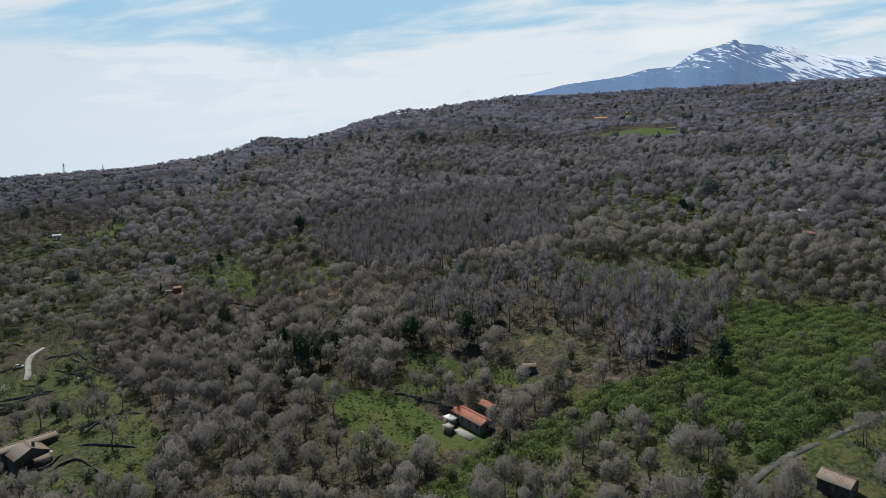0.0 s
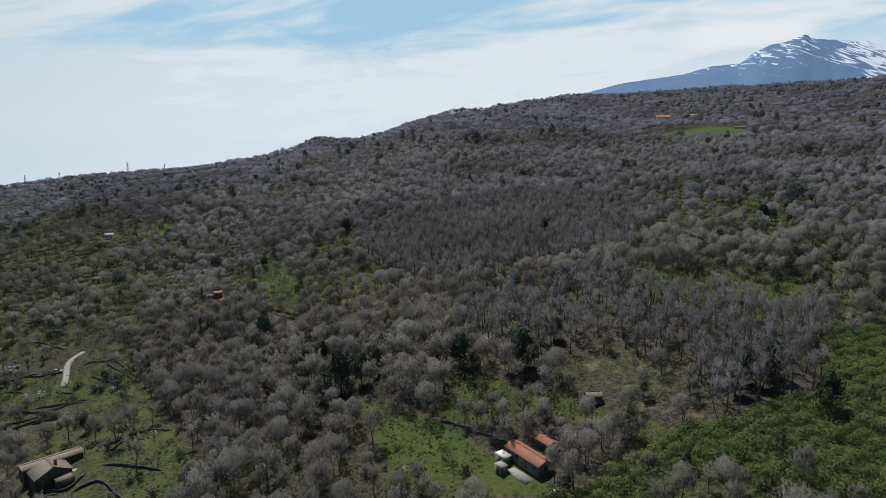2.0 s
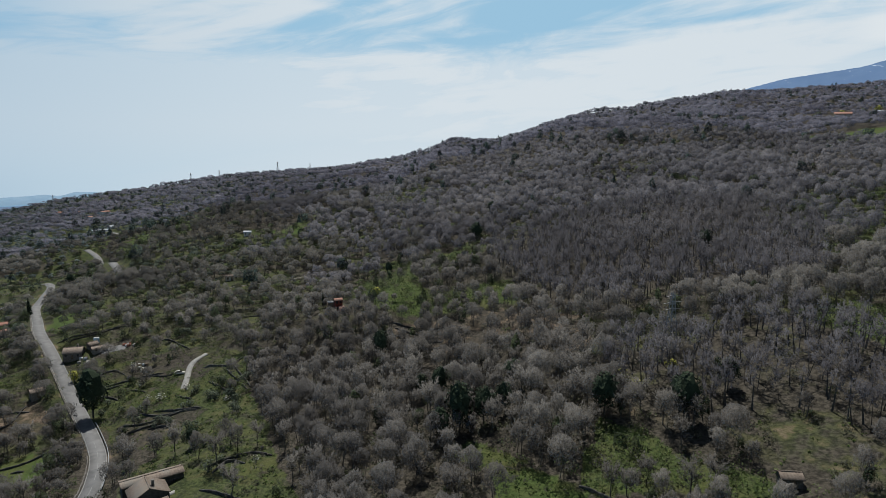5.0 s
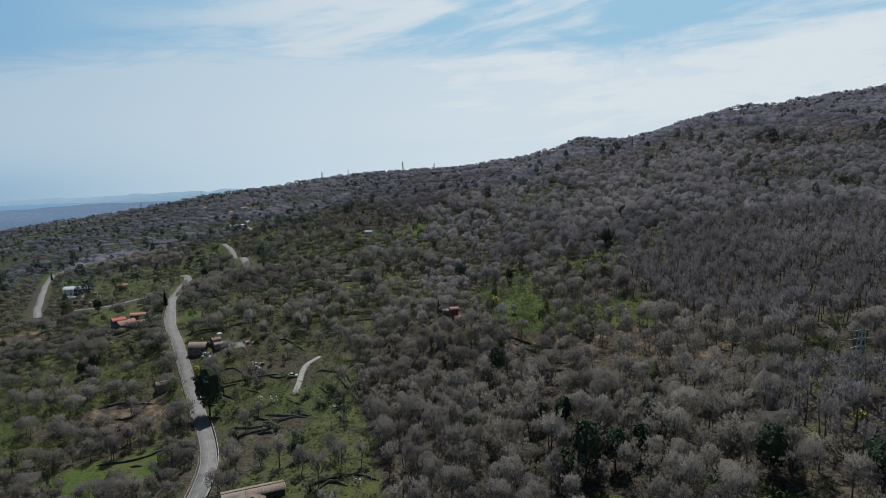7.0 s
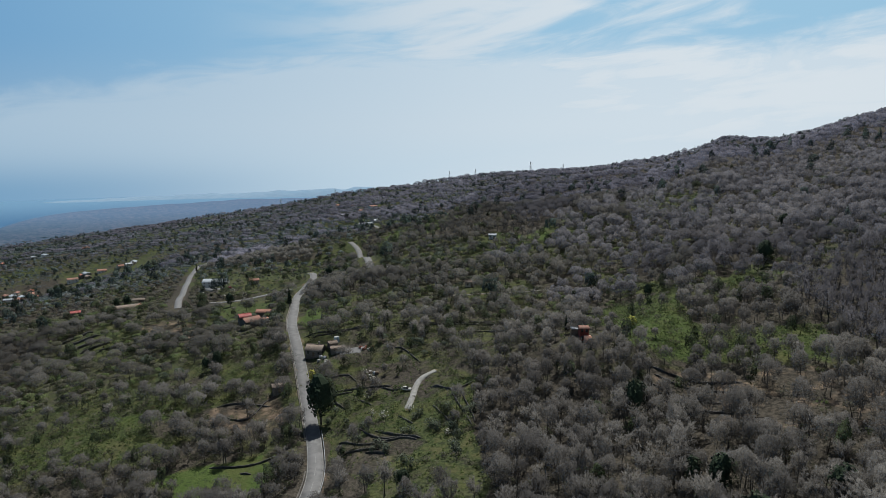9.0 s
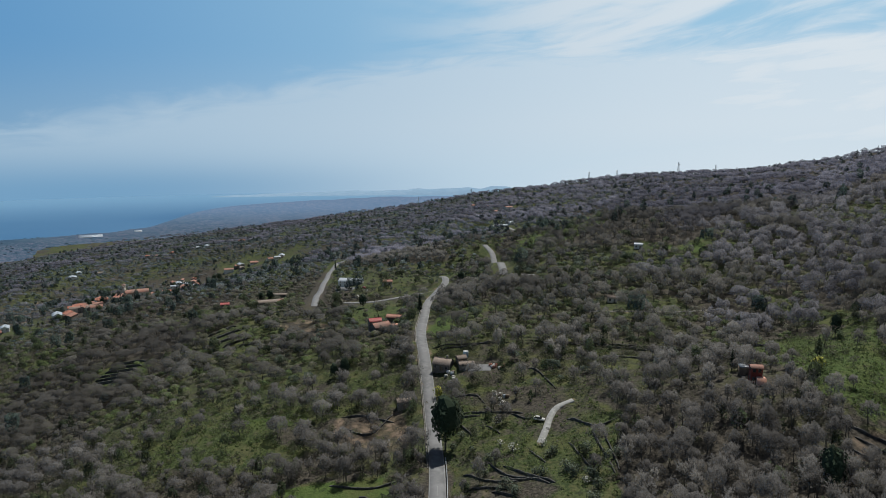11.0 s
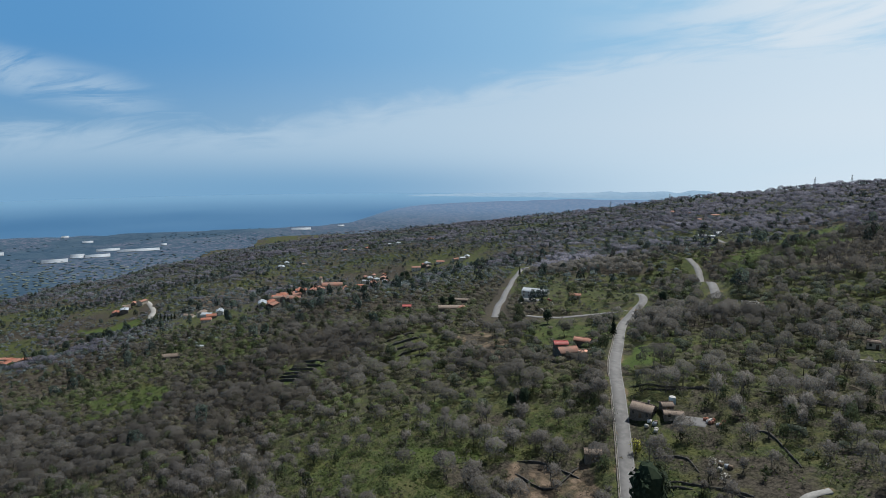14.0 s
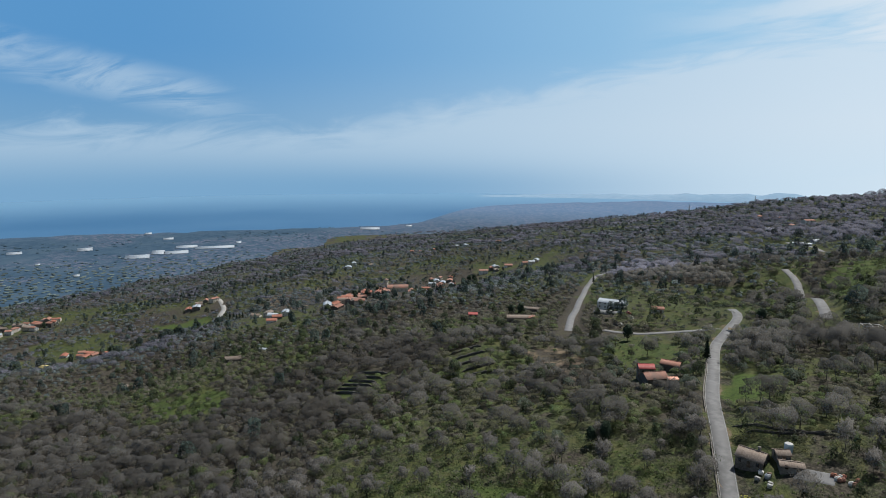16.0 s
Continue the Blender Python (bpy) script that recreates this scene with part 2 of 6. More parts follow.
TANK = material("pale_blue_tank", (0.32, 0.42, 0.46), (0.4, 0.5, 0.53), 0.8, rough=0.5)


def ground_material():
    """Grass, leaf litter and bare soil, mixed by the field map and by noise."""
    m = bpy.data.materials.new("hillside")
    m.use_nodes = True
    n = Nodes(m.node_tree)
    out = m.node_tree.nodes["Principled BSDF"]
    at = n.add("NewGeometry").outputs["Position"]
    green = n.attribute("green")
    soil = n.attribute("soil")
    fine, mid, wide = n.noise(at, 0.9, 4.0), n.noise(at, 0.16, 4.0, 0.6), n.noise(at, 0.02, 4.0)
    litter = n.mix(n.span(fine, 0.35, 0.65), (0.030, 0.027, 0.021), (0.078, 0.068, 0.054))
    grass = n.mix(n.span(fine, 0.38, 0.64), (0.028, 0.040, 0.015), (0.070, 0.086, 0.032))
    grass = n.mix(n.span(mid, 0.48, 0.66, 0.0, 0.8), grass, (0.085, 0.082, 0.038))
    grass = n.mix(n.span(green, 0.82, 1.02, 0.0, 0.75), grass, n.mix(fine, (0.050, 0.082, 0.020), (0.072, 0.105, 0.028)))
    grass = n.mix(n.span(n.noise(at, 0.33, 4.0, 0.65), 0.54, 0.66, 0.0, 0.65), grass, (0.020, 0.027, 0.013))
    grass = n.mix(n.span(n.noise(at, 0.07, 4.0, 0.65), 0.50, 0.64, 0.0, 0.7), grass, n.mix(fine, (0.052, 0.062, 0.020), (0.098, 0.104, 0.038)))
    earth = n.mix(n.span(mid, 0.4, 0.65), (0.105, 0.074, 0.050), (0.175, 0.132, 0.096))
    k = n.math("ADD", green, n.math("MULTIPLY", n.math("SUBTRACT", n.math("ADD", mid, wide), 1.0), 1.3))
    colour = n.mix(n.span(k, 0.30, 0.78), litter, grass)
    s = n.math("ADD", soil, n.math("MULTIPLY", n.math("SUBTRACT", mid, 0.5), 1.2))
    colour = n.mix(n.span(s, 0.45, 0.75), colour, earth)
    n.feed(out.inputs["Base Color"], colour)
    out.inputs["Roughness"].default_value = 0.95
    out.inputs["Specular IOR Level"].default_value = 0.1
    bump = n.add("Bump")
    bump.inputs["Strength"].default_value, bump.inputs["Distance"].default_value = 0.7, 0.8
    n.feed(bump.inputs["Height"], fine)
    n.feed(out.inputs["Normal"], bump.outputs[0])
    return m


GROUND = ground_material()


def plain_material():
    """The far coastal plain, with miles of haze put into its colours: fields, groves and towns, all pale blue."""
    m = bpy.data.materials.new("distant_plain")
    m.use_nodes = True
    n = Nodes(m.node_tree)
    out = m.node_tree.nodes["Principled BSDF"]
    at = n.add("NewGeometry").outputs["Position"]
    cell = n.add("TexVoronoi")
    n.feed(cell.inputs["Vector"], at)
    cell.inputs["Scale"].default_value = 0.016
    fields = n.add("SeparateColor")
    n.feed(fields.inputs[0], cell.outputs["Color"])
    fine, wide = n.noise(at, 0.045, 5.0, 0.7), n.noise(at, 0.0024, 3.0)
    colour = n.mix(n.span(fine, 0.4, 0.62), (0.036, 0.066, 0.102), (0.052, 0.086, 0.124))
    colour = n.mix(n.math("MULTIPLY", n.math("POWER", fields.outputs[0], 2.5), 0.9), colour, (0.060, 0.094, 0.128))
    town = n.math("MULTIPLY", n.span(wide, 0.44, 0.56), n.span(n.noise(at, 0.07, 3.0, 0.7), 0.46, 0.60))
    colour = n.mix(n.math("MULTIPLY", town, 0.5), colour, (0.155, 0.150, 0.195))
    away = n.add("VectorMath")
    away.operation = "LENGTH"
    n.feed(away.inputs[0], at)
    # thicker haze further out: the colour fades to pale blue with distance
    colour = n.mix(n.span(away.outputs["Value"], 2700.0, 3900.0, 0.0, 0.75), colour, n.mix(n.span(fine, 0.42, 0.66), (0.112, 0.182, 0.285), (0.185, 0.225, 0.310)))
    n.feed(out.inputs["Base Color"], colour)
    out.inputs["Roughness"].default_value = 1.0
    out.inputs["Specular IOR Level"].default_value = 0.0
    return m


def sea_material():
    m = bpy.data.materials.new("sea")
    m.use_nodes = True
    n = Nodes(m.node_tree)
    out = m.node_tree.nodes["Principled BSDF"]
    at = n.add("NewGeometry").outputs["Position"]
    wide = n.noise(at, 0.0012, 3.0)
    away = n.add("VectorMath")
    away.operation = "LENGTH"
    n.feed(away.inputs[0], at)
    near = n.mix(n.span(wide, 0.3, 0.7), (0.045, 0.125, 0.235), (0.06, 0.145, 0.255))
    # haze painted on the water: it pales towards the horizon
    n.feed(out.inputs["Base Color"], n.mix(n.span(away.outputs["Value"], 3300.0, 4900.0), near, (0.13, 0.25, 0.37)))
    out.inputs["Roughness"].default_value = 0.6
    out.inputs["Specular IOR Level"].default_value = 0.1
    return m


def volcano_material():
    """Rock streaked with snow; the blue of ten miles of haze is in both colours."""
    m = bpy.data.materials.new("far_volcano")
    m.use_nodes = True
    n = Nodes(m.node_tree)
    out = m.node_tree.nodes["Principled BSDF"]
    at = n.add("NewGeometry").outputs["Position"]
    parts = n.add("SeparateXYZ")
    n.feed(parts.inputs[0], at)
    snow = n.attribute("snow")
    streak = n.noise(n.vec(n.math("MULTIPLY", n.math("ADD", parts.outputs[0], n.math("MULTIPLY", parts.outputs[2], 0.9)), 0.034),
                           n.math("MULTIPLY", parts.outputs[1], 0.008), n.math("MULTIPLY", parts.outputs[2], 0.012)), 1.0, 6.0, 0.62, 0.8)
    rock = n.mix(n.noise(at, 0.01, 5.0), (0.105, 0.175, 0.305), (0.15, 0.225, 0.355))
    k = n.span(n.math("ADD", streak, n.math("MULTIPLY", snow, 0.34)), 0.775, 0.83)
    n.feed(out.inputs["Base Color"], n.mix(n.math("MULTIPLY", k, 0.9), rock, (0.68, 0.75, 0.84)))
    out.inputs["Roughness"].default_value = 1.0
    out.inputs["Specular IOR Level"].default_value = 0.0
    return m


# ---- the lie of the land ----
CX, CY = -50.0, 90.0
# the crest of the mountainside: compass angle (degrees to the left of +y), its slope seen from the middle, its distance
CREST_AT = [-60, -37.5, -31.3, -22.7, -17.9, -13, -7.8, -5.2, -2.6, 0.5, 2.7, 3.7, 5.4, 6.9, 8.4, 9.7, 10.8, 12, 13.1, 14, 15.4, 15.8, 16.2, 17.1, 18.1, 19.1, 20.5, 23, 25.1, 27.4, 31, 33.5, 35.4, 38.3, 42.8, 46.3, 49, 51, 54, 59, 63.8, 68.4, 72, 74.4, 78.7, 83.8, 88.7, 93.4, 96.2, 111, 140]
CREST_SLOPE = [0.085, 0.086, 0.0845, 0.083, 0.081, 0.0765, 0.0755, 0.0691, 0.0640, 0.0560, 0.0520, 0.0490, 0.0406, 0.0333, 0.0223, 0.0150, 0.0097, 0.0094, 0.0096, 0.0128, 0.0086, 0.0050, -0.0012, -0.0070, -0.0121, -0.0169, -0.0215, -0.0256, -0.0309, -0.0345, -0.0395, -0.0425, -0.0455, -0.0525, -0.0622, -0.0692, -0.0740, -0.0815, -0.0905, -0.1030, -0.1126, -0.1197, -0.1256, -0.1293, -0.1328, -0.1422, -0.1504, -0.1590, -0.1665, -0.1815, -0.1942]
CREST_FAR_AT, CREST_FAR = [-60, 0, 5, 15, 25, 45, 60, 80, 110, 140], [1700, 1700, 1600, 1400, 1700, 1900, 2100, 2600, 3000, 3000]
# rises and hollows: x, y, radius, height
SPURS = [(-90, 420, 80, 6.4), (-380, 560, 110, 27.9), (-300, 330, 80, 8.6), (-500, 250, 70, 15.8), (-200, 210, 60, -7.6), (60, 200, 70, 17.8), (-700, 50, 130, -0.7), (-1000, 250, 200, -4.0), (-340, 180, 70, 6.0), (-110, 920, 160, 30.9), (-600, 420, 120, 3.5), (-1050, -150, 180, -25.2), (150, 400, 110, 17.1), (-20, 170, 50, 0.6), (-130, 300, 50, -0.2), (-200, 560, 110, 9.7), (-430, 100, 90, -8.7), (-270, 420, 70, -5.2), (250, 1000, 200, -8.0), (-520, 30, 80, -14.2), (-400, 440, 70, 0.7)]
KNOLLS = [(-132, 307, 24, 8.5), (-128, 193, 40, 4.3), (-132, 307, 45, 6.1), (-402, 382, 60, -4.7), (-541, 390, 60, 8.6), (-554, 319, 60, -9.4), (-262, 280, 40, 6.0), (-338, 292, 45, 2.9), (-252, 254, 35, -6.8), (-610, 98, 60, 5.4), (-190, 284, 45, 2.6), (-131, 201, 35, 2.5), (28, 198, 35, -5.5), (8, 166, 40, -4.7), (-1010, 308, 150, -2.9), (-1144, 435, 150, -35.1), (-1043, -146, 150, -24.5), (-714, 1, 80, -22.2), (-489, 509, 50, -27.4), (104, 221, 40, -5.1)]
SEA = -252.0


def evened(at, values, wide):
    """A table by quarter degrees, with its corners rounded off."""
    fine = np.arange(-60, 140.1, 0.25)
    t = np.interp(fine, at, values)
    k = np.exp(-0.5 * (np.arange(-24, 25) * 0.25 / wide) ** 2)
    return fine, np.convolve(np.pad(t, 24, mode="edge"), k / k.sum(), "valid")


CREST_TABLE, FAR_TABLE = evened(CREST_AT, CREST_SLOPE, 0.45), evened(CREST_FAR_AT, CREST_FAR, 4.0)


def lattice(x, y, size, seed=0):
    """Smooth noise from 0 to 1 with the given cell size, for arrays."""
    u, v = np.asarray(x, float) / size, np.asarray(y, float) / size
    i, j = np.floor(u).astype(np.int64), np.floor(v).astype(np.int64)
    fu, fv = u - i, v - j
    fu, fv = fu * fu * (3 - 2 * fu), fv * fv * (3 - 2 * fv)

    def value(a, b):
        k = (a * 374761393 + b * 668265263 + seed * 974634777) & 0x7FFFFFFF
        k = ((k ^ (k >> 13)) * 1274126177) & 0x7FFFFFFF
        return ((k ^ (k >> 16)) & 0xFFFF) / 65535.0

    top = value(i, j) * (1 - fu) + value(i + 1, j) * fu
    low = value(i, j + 1) * (1 - fu) + value(i + 1, j + 1) * fu
    return top * (1 - fv) + low * fv


def bare_height(X, Y):
    X, Y = np.asarray(X, float), np.asarray(Y, float)
    dx, dy = X - CX, Y - CY
    r, az = np.hypot(dx, dy), np.degrees(np.arctan2(-dx, dy))
    slope, far = np.interp(az, *CREST_TABLE), np.interp(az, *FAR_TABLE)
    back = np.clip((np.abs((az - 25 + 180) % 360 - 180) - 95) / 60, 0, 1)
    slope = slope * (1 - back) - 0.03 * back
    z = 93.5 + slope * r - 100 * np.clip(1 - r / far, 0, 1) - np.maximum(r - far, 0) * 0.12
    for x, y, size, h in SPURS + KNOLLS:
        z = z + h * np.exp(-((X - x) ** 2 + (Y - y) ** 2) / (2 * size * size))
    z = z + np.clip((r - 120) / 500, 0, 1) * ((lattice(X, Y, 95, 1) - 0.5) * 9 + (lattice(X, Y, 37, 2) - 0.5) * 3)
    return np.maximum(z, SEA)


def curve_through(points, step=2.0):
    """A smooth line through points of the plan, in equal steps."""
    p = np.array([(2 * np.array(points[0]) - points[1]), *points, (2 * np.array(points[-1]) - points[-2])], float)
    out = []
    for a, b, c, d in zip(p[:-3], p[1:-2], p[2:-1], p[3:]):
        for s in np.linspace(0, 1, max(2, int(np.linalg.norm(c - b) / step)), endpoint=False):
            out.append(0.5 * (2 * b + (c - a) * s + (2 * a - 5 * b + 4 * c - d) * s**2 + (3 * b - a - 3 * c + d) * s**3))
    out.append(p[-2])
    return np.array(out)


ROAD_LINE = curve_through([(-128, 110), (-140, 150), (-149, 173), (-157, 188), (-165, 199), (-179, 214), (-199, 230), (-222, 246), (-243, 260), (-274, 280), (-303, 299), (-333, 323), (-375, 357), (-400, 384), (-420, 408), (-446, 425)])
BRANCH_LINE = curve_through([(-398, 388), (-412, 386), (-428, 370), (-439, 354), (-452, 345), (-462, 341)])
WEST_LINE = curve_through([(-472, 321), (-519, 347), (-591, 390), (-689, 450), (-750, 494), (-774, 520), (-830, 545)])
UPPER_LINE = curve_through([(-372, 424), (-388, 438), (-450, 490), (-516, 546), (-552, 566)])
TOP_LINE = curve_through([(-650, 708), (-680, 725), (-719, 746), (-770, 775)])
LANE_LINE = curve_through([(-180, 259), (-184, 266), (-189, 274), (-191, 280), (-189, 286)])
TRACK_LINE = curve_through([(-254, 376), (-246, 384), (-234, 396), (-214, 409), (-200, 419)])
EAST_LINE = curve_through([(31, 96), (52, 116), (69, 130), (79.5, 136), (90.5, 140.5), (108.5, 148), (130, 158)])
FAR_LANE = curve_through([(-1085, 47), (-1150, 49), (-1226, 35), (-1262, 17)])
# line, half width, material, lift
ROADS = [("main_road", ROAD_LINE, 2.75, ASPHALT, "grey worn asphalt road winding down the hillside"),
         ("side_road", BRANCH_LINE, 2.2, ASPHALT, "narrow pale asphalt side road"),
         ("west_road", WEST_LINE, 2.6, ASPHALT, "pale asphalt road towards the village"),
         ("upper_road", UPPER_LINE, 3.0, ASPHALT, "straight pale road between bare trees"),
         ("top_road", TOP_LINE, 2.5, ASPHALT, "far pale road on the slope"),
         ("lane", LANE_LINE, 1.2, CONCRETE, "short pale concrete lane between terraces"),
         ("hill_track", TRACK_LINE, 1.0, DIRT, "pale dirt track across the slope"),
         ("east_lane", EAST_LINE, 0.9, OLD_LANE, "narrow grey lane beside the stone hut"),
         ("far_lane", FAR_LANE, 4.0, CONCRETE, "pale curving lane in the far hamlet")]


def settled(line):
    """Heights along a road, evened out."""
    z = bare_height(line[:, 0], line[:, 1])
    for _ in range(12):
        z[1:-1] = (z[:-2] + 2 * z[1:-1] + z[2:]) / 4
    return z


ROAD_Z = [settled(r[1]) for r in ROADS]


def road_distance(X, Y):
    """Distance to the nearest road's edge, and that road's height."""
    X, Y = np.asarray(X, float), np.asarray(Y, float)
    best, level = np.full(X.shape, 1e6), np.zeros(X.shape)
    for (_, line, half, _, _), z in zip(ROADS, ROAD_Z):
        near = np.flatnonzero((X > line[:, 0].min() - 20) & (X < line[:, 0].max() + 20) & (Y > line[:, 1].min() - 20) & (Y < line[:, 1].max() + 20))
        for part in np.array_split(near, max(1, len(near) // 4000)):
            d = np.hypot(X[part, None] - line[None, :, 0], Y[part, None] - line[None, :, 1])
            k = d.argmin(1)
            d = d[np.arange(len(part)), k] - half
            closer = d < best[part]
            best[part[closer]], level[part[closer]] = d[closer], z[k[closer]]
    return best, level


def height(X, Y):
    shape = np.shape(X)
    X, Y = np.ravel(np.asarray(X, float)), np.ravel(np.asarray(Y, float))
    z = bare_height(X, Y)
    d, level = road_distance(X, Y)
    w = np.clip((d - 1.5) / 7.0, 0, 1)
    w = w * w * (3 - 2 * w)
    return (z * w + (level - 0.25) * (1 - w)).reshape(shape)


def ground_at(x, y):
    return float(height(np.array([x]), np.array([y]))[0])


# ---- the map of fields ----
PLOTS, PLOT_TONES = [], []


def field(outline, bare, scrub, green, soil, poles=0, bark=0.0):
    """A plot of the plan and how much bare wood, scrub, grass and soil it has; poles: a close stand of straight young
    trees; bark: how much lighter than usual its trees are.
    """
    PLOTS.append((outline, bare, scrub, green, soil, poles))
    if bark:
        PLOT_TONES.append((outline, bark))
    return outline


HAZEL_PLOT = field([(107, 228), (160, 220), (109, 145), (91, 136), (78, 130), (60, 122), (29, 132), (-12, 143), (-1, 152), (13, 161), (26, 165), (45, 177), (68, 182), (85, 198)], 0.04, 0.9, 0.9, 0)
field([(-35, 198), (-18, 199), (-3, 184), (12, 172), (9, 161), (-10, 162), (-25, 171)], 0.03, 0.22, 0.95, 0)
field([(50, 294), (69, 293), (119, 267), (111, 248), (73, 249), (54, 272)], 0.2, 1, 0.9, 0)
field([(14, 223), (35, 216), (60, 203), (62, 178), (41, 184), (22, 204)], 0.25, 0.15, 0.25, 0.45)
field([(-46, 307), (4, 306), (8, 245), (-58, 279)], 0.45, 0.5, 0.6, 0.1)
FARM_TERRACES = field([(-129, 168), (-185, 249), (-179, 262), (-174, 285), (-144, 257), (-103, 205), (-82, 189), (-83, 161)], 0.08, 0.3, 0.72, 0.12)
field([(154, 841), (249, 949), (343, 954), (315, 853), (160, 794)], 0, 0.05, 1, 0)
field([(-327, 528), (-282, 533), (-258, 495), (-301, 492)], 0.1, 0.4, 1, 0)
field([(-125, 337), (-95, 342), (-57, 340), (-56, 314), (-103, 308)], 0.15, 0.8, 0.9, 0)
field([(-100, 296), (-70, 298), (-66, 276), (-92, 274)], 0.12, 0.2, 0.35, 0.5)
LANE_TERRACES = field([(-275, 292), (-254, 305), (-219, 309), (-182, 292), (-161, 276), (-142, 249), (-138, 245), (-182, 221), (-221, 248), (-240, 269)], 0.1, 0.42, 0.72, 0.08)
field([(-235, 268), (-222, 284), (-200, 292), (-186, 282), (-205, 266), (-222, 262)], 0.22, 0.25, 0.45, 0.25)
field([(-325, 327), (-302, 340), (-278, 317), (-298, 303)], 0, 0.02, 1.1, 0)
field([(-234, 187), (-238, 196), (-212, 223), (-197, 214), (-190, 200), (-205, 185)], 0.02, 0.12, 1.1, 0)
field([(-266, 224), (-246, 250), (-221, 237), (-234, 222), (-251, 221)], 0.2, 0.3, 0.35, 0.5)
field([(-325, 150), (-319, 183), (-302, 200), (-254, 208), (-245, 191), (-276, 165)], 0.18, 0.9, 0.85, 0)
field([(-639, 407), (-626, 454), (-538, 509), (-387, 388), (-396, 374), (-484, 360)], 0.12, 0.25, 0.7, 0.25)
field([(-364, 196), (-357, 238), (-329, 278), (-278, 273), (-260, 254), (-290, 221), (-318, 200)], 0.35, 0.7, 0.7, 0)
field([(-276, 287), (-255, 307), (-244, 314), (-233, 302), (-247, 291), (-260, 290)], 0, 0.04, 1.1, 0)
field([(-330, 345), (-230, 420), (-160, 360), (-175, 300), (-255, 312)], 0.4, 1, 0.62, 0.05)
field([(-1165, -66), (-1120, 29), (-1037, 39), (-1126, -47)], 0, 0.1, 1.1, 0)
field([(-538, 49), (-565, 56), (-533, 100), (-500, 96)], 0.1, 0.3, 1, 0)
field([(-435, 276), (-418, 296), (-360, 288), (-373, 271)], 0.1, 0.4, 0.3, 0.5)
field([(-430, 330), (-400, 350), (-360, 330), (-350, 312), (-390, 306)], 0.05, 0.25, 0.9, 0)
field([(-167, 370), (-145, 375), (-123, 388), (-102, 322), (-120, 318), (-139, 326)], 0.12, 0.7, 0.9, 0)
# pole stand below the ridge path
field([(-16, 270), (4, 283), (38, 282), (72, 250), (107, 228), (92, 197), (74, 180), (64, 176), (52, 200), (17, 218), (-11, 235)], 1, 0.1, 0.2, 0, 1, -0.3)
# dark pole stand
field([(-76, 374), (-57, 437), (-10, 473), (49, 465), (79, 389), (62, 316), (32, 306), (4, 302), (-17, 294), (-48, 317)], 1, 0.08, 0.15, 0, 1, -0.42)
# green saplings
field([(45, 290), (68, 296), (87, 266), (121, 270), (109, 243), (74, 247), (53, 268)], 0.1, 1, 0.95, 0, 0)
# brown ledges
field([(-101, 287), (-88, 302), (-53, 311), (-15, 294), (-21, 263), (-56, 270), (-91, 276)], 0.35, 0.2, 0.2, 0.5, 0)
# green by the tower house
field([(-153, 371), (-107, 339), (-89, 317), (-101, 300), (-120, 306)], 0.08, 0.9, 0.95, 0, 0)
# shrubs above the cottage
field([(-19, 212), (-9, 223), (3, 211), (27, 201), (40, 186), (36, 177), (21, 190), (3, 197), (-16, 197)], 0.1, 1, 0.9, 0, 0)
# shrubs behind the bare strip
field([(-50, 204), (-45, 212), (-28, 203), (-34, 197)], 0.1, 1, 0.9, 0, 0)
# dry clearing
field([(14, 224), (36, 222), (60, 210), (49, 190), (33, 197), (19, 208)], 0.15, 0.3, 0.45, 0.38, 0)
# green slope
field([(-213, 455), (-133, 400), (-118, 415), (-105, 438), (-83, 410), (-106, 370), (-168, 403)], 0.5, 0.8, 0.8, 0, 0)
# upper shrubs
field([(-393, 868), (-216, 663), (-171, 609), (-173, 561), (-228, 558)], 0.3, 0.6, 0.7, 0, 0)
# brush in the hazels
field([(10, 140), (17, 152), (46, 157), (57, 150), (77, 144), (70, 130), (52, 128)], 0.6, 0.5, 0.6, 0, 0)
# bare strip
field([(-63, 153), (-73, 173), (-67, 193), (-33, 188), (-23, 164), (-6, 143)], 0.55, 0.35, 0.3, 0.2, 0)
# soil terraces by the lane
field([(-186, 233), (-179, 240), (-161, 244), (-155, 234), (-157, 219), (-168, 217)], 0.03, 0.2, 0.45, 0.4, 0)
# gorse slope
field([(-25, 288), (-3, 302), (19, 298), (24, 277), (7, 262), (-16, 260)], 0.5, 0.9, 0.5, 0, 0)
# terraced groves
field([(-279, 287), (-310, 349), (-248, 368), (-201, 395), (-176, 329), (-172, 303), (-191, 290), (-214, 301), (-228, 279)], 0.3, 0.85, 0.5, 0, 0)
# wooded rise
field([(-159, 279), (-127, 295), (-102, 280), (-91, 248), (-111, 238), (-123, 230), (-144, 246)], 1, 0.15, 0.2, 0, 0, -0.15)
# brown plots
field([(-268, 225), (-249, 253), (-225, 239), (-244, 225)], 0.12, 0.15, 0.3, 0.6, 0)
# brown hillside: dark trees, with the slope's shade put into their tone
field([(-536, 568), (-793, 1229), (-492, 1274), (-278, 703), (-285, 506), (-368, 479), (-393, 454)], 1, 0.15, 0.2, 0, 0, -0.5)
# green strip
field([(-494, 542), (-613, 755), (-651, 911), (-390, 561), (-378, 491), (-382, 446)], 0.15, 0.8, 0.95, 0, 0)
# gorse ridge
field([(-387, 152), (-396, 192), (-405, 254), (-353, 261), (-333, 227), (-312, 188), (-304, 163), (-317, 148)], 0.48, 1, 0.6, 0, 0)
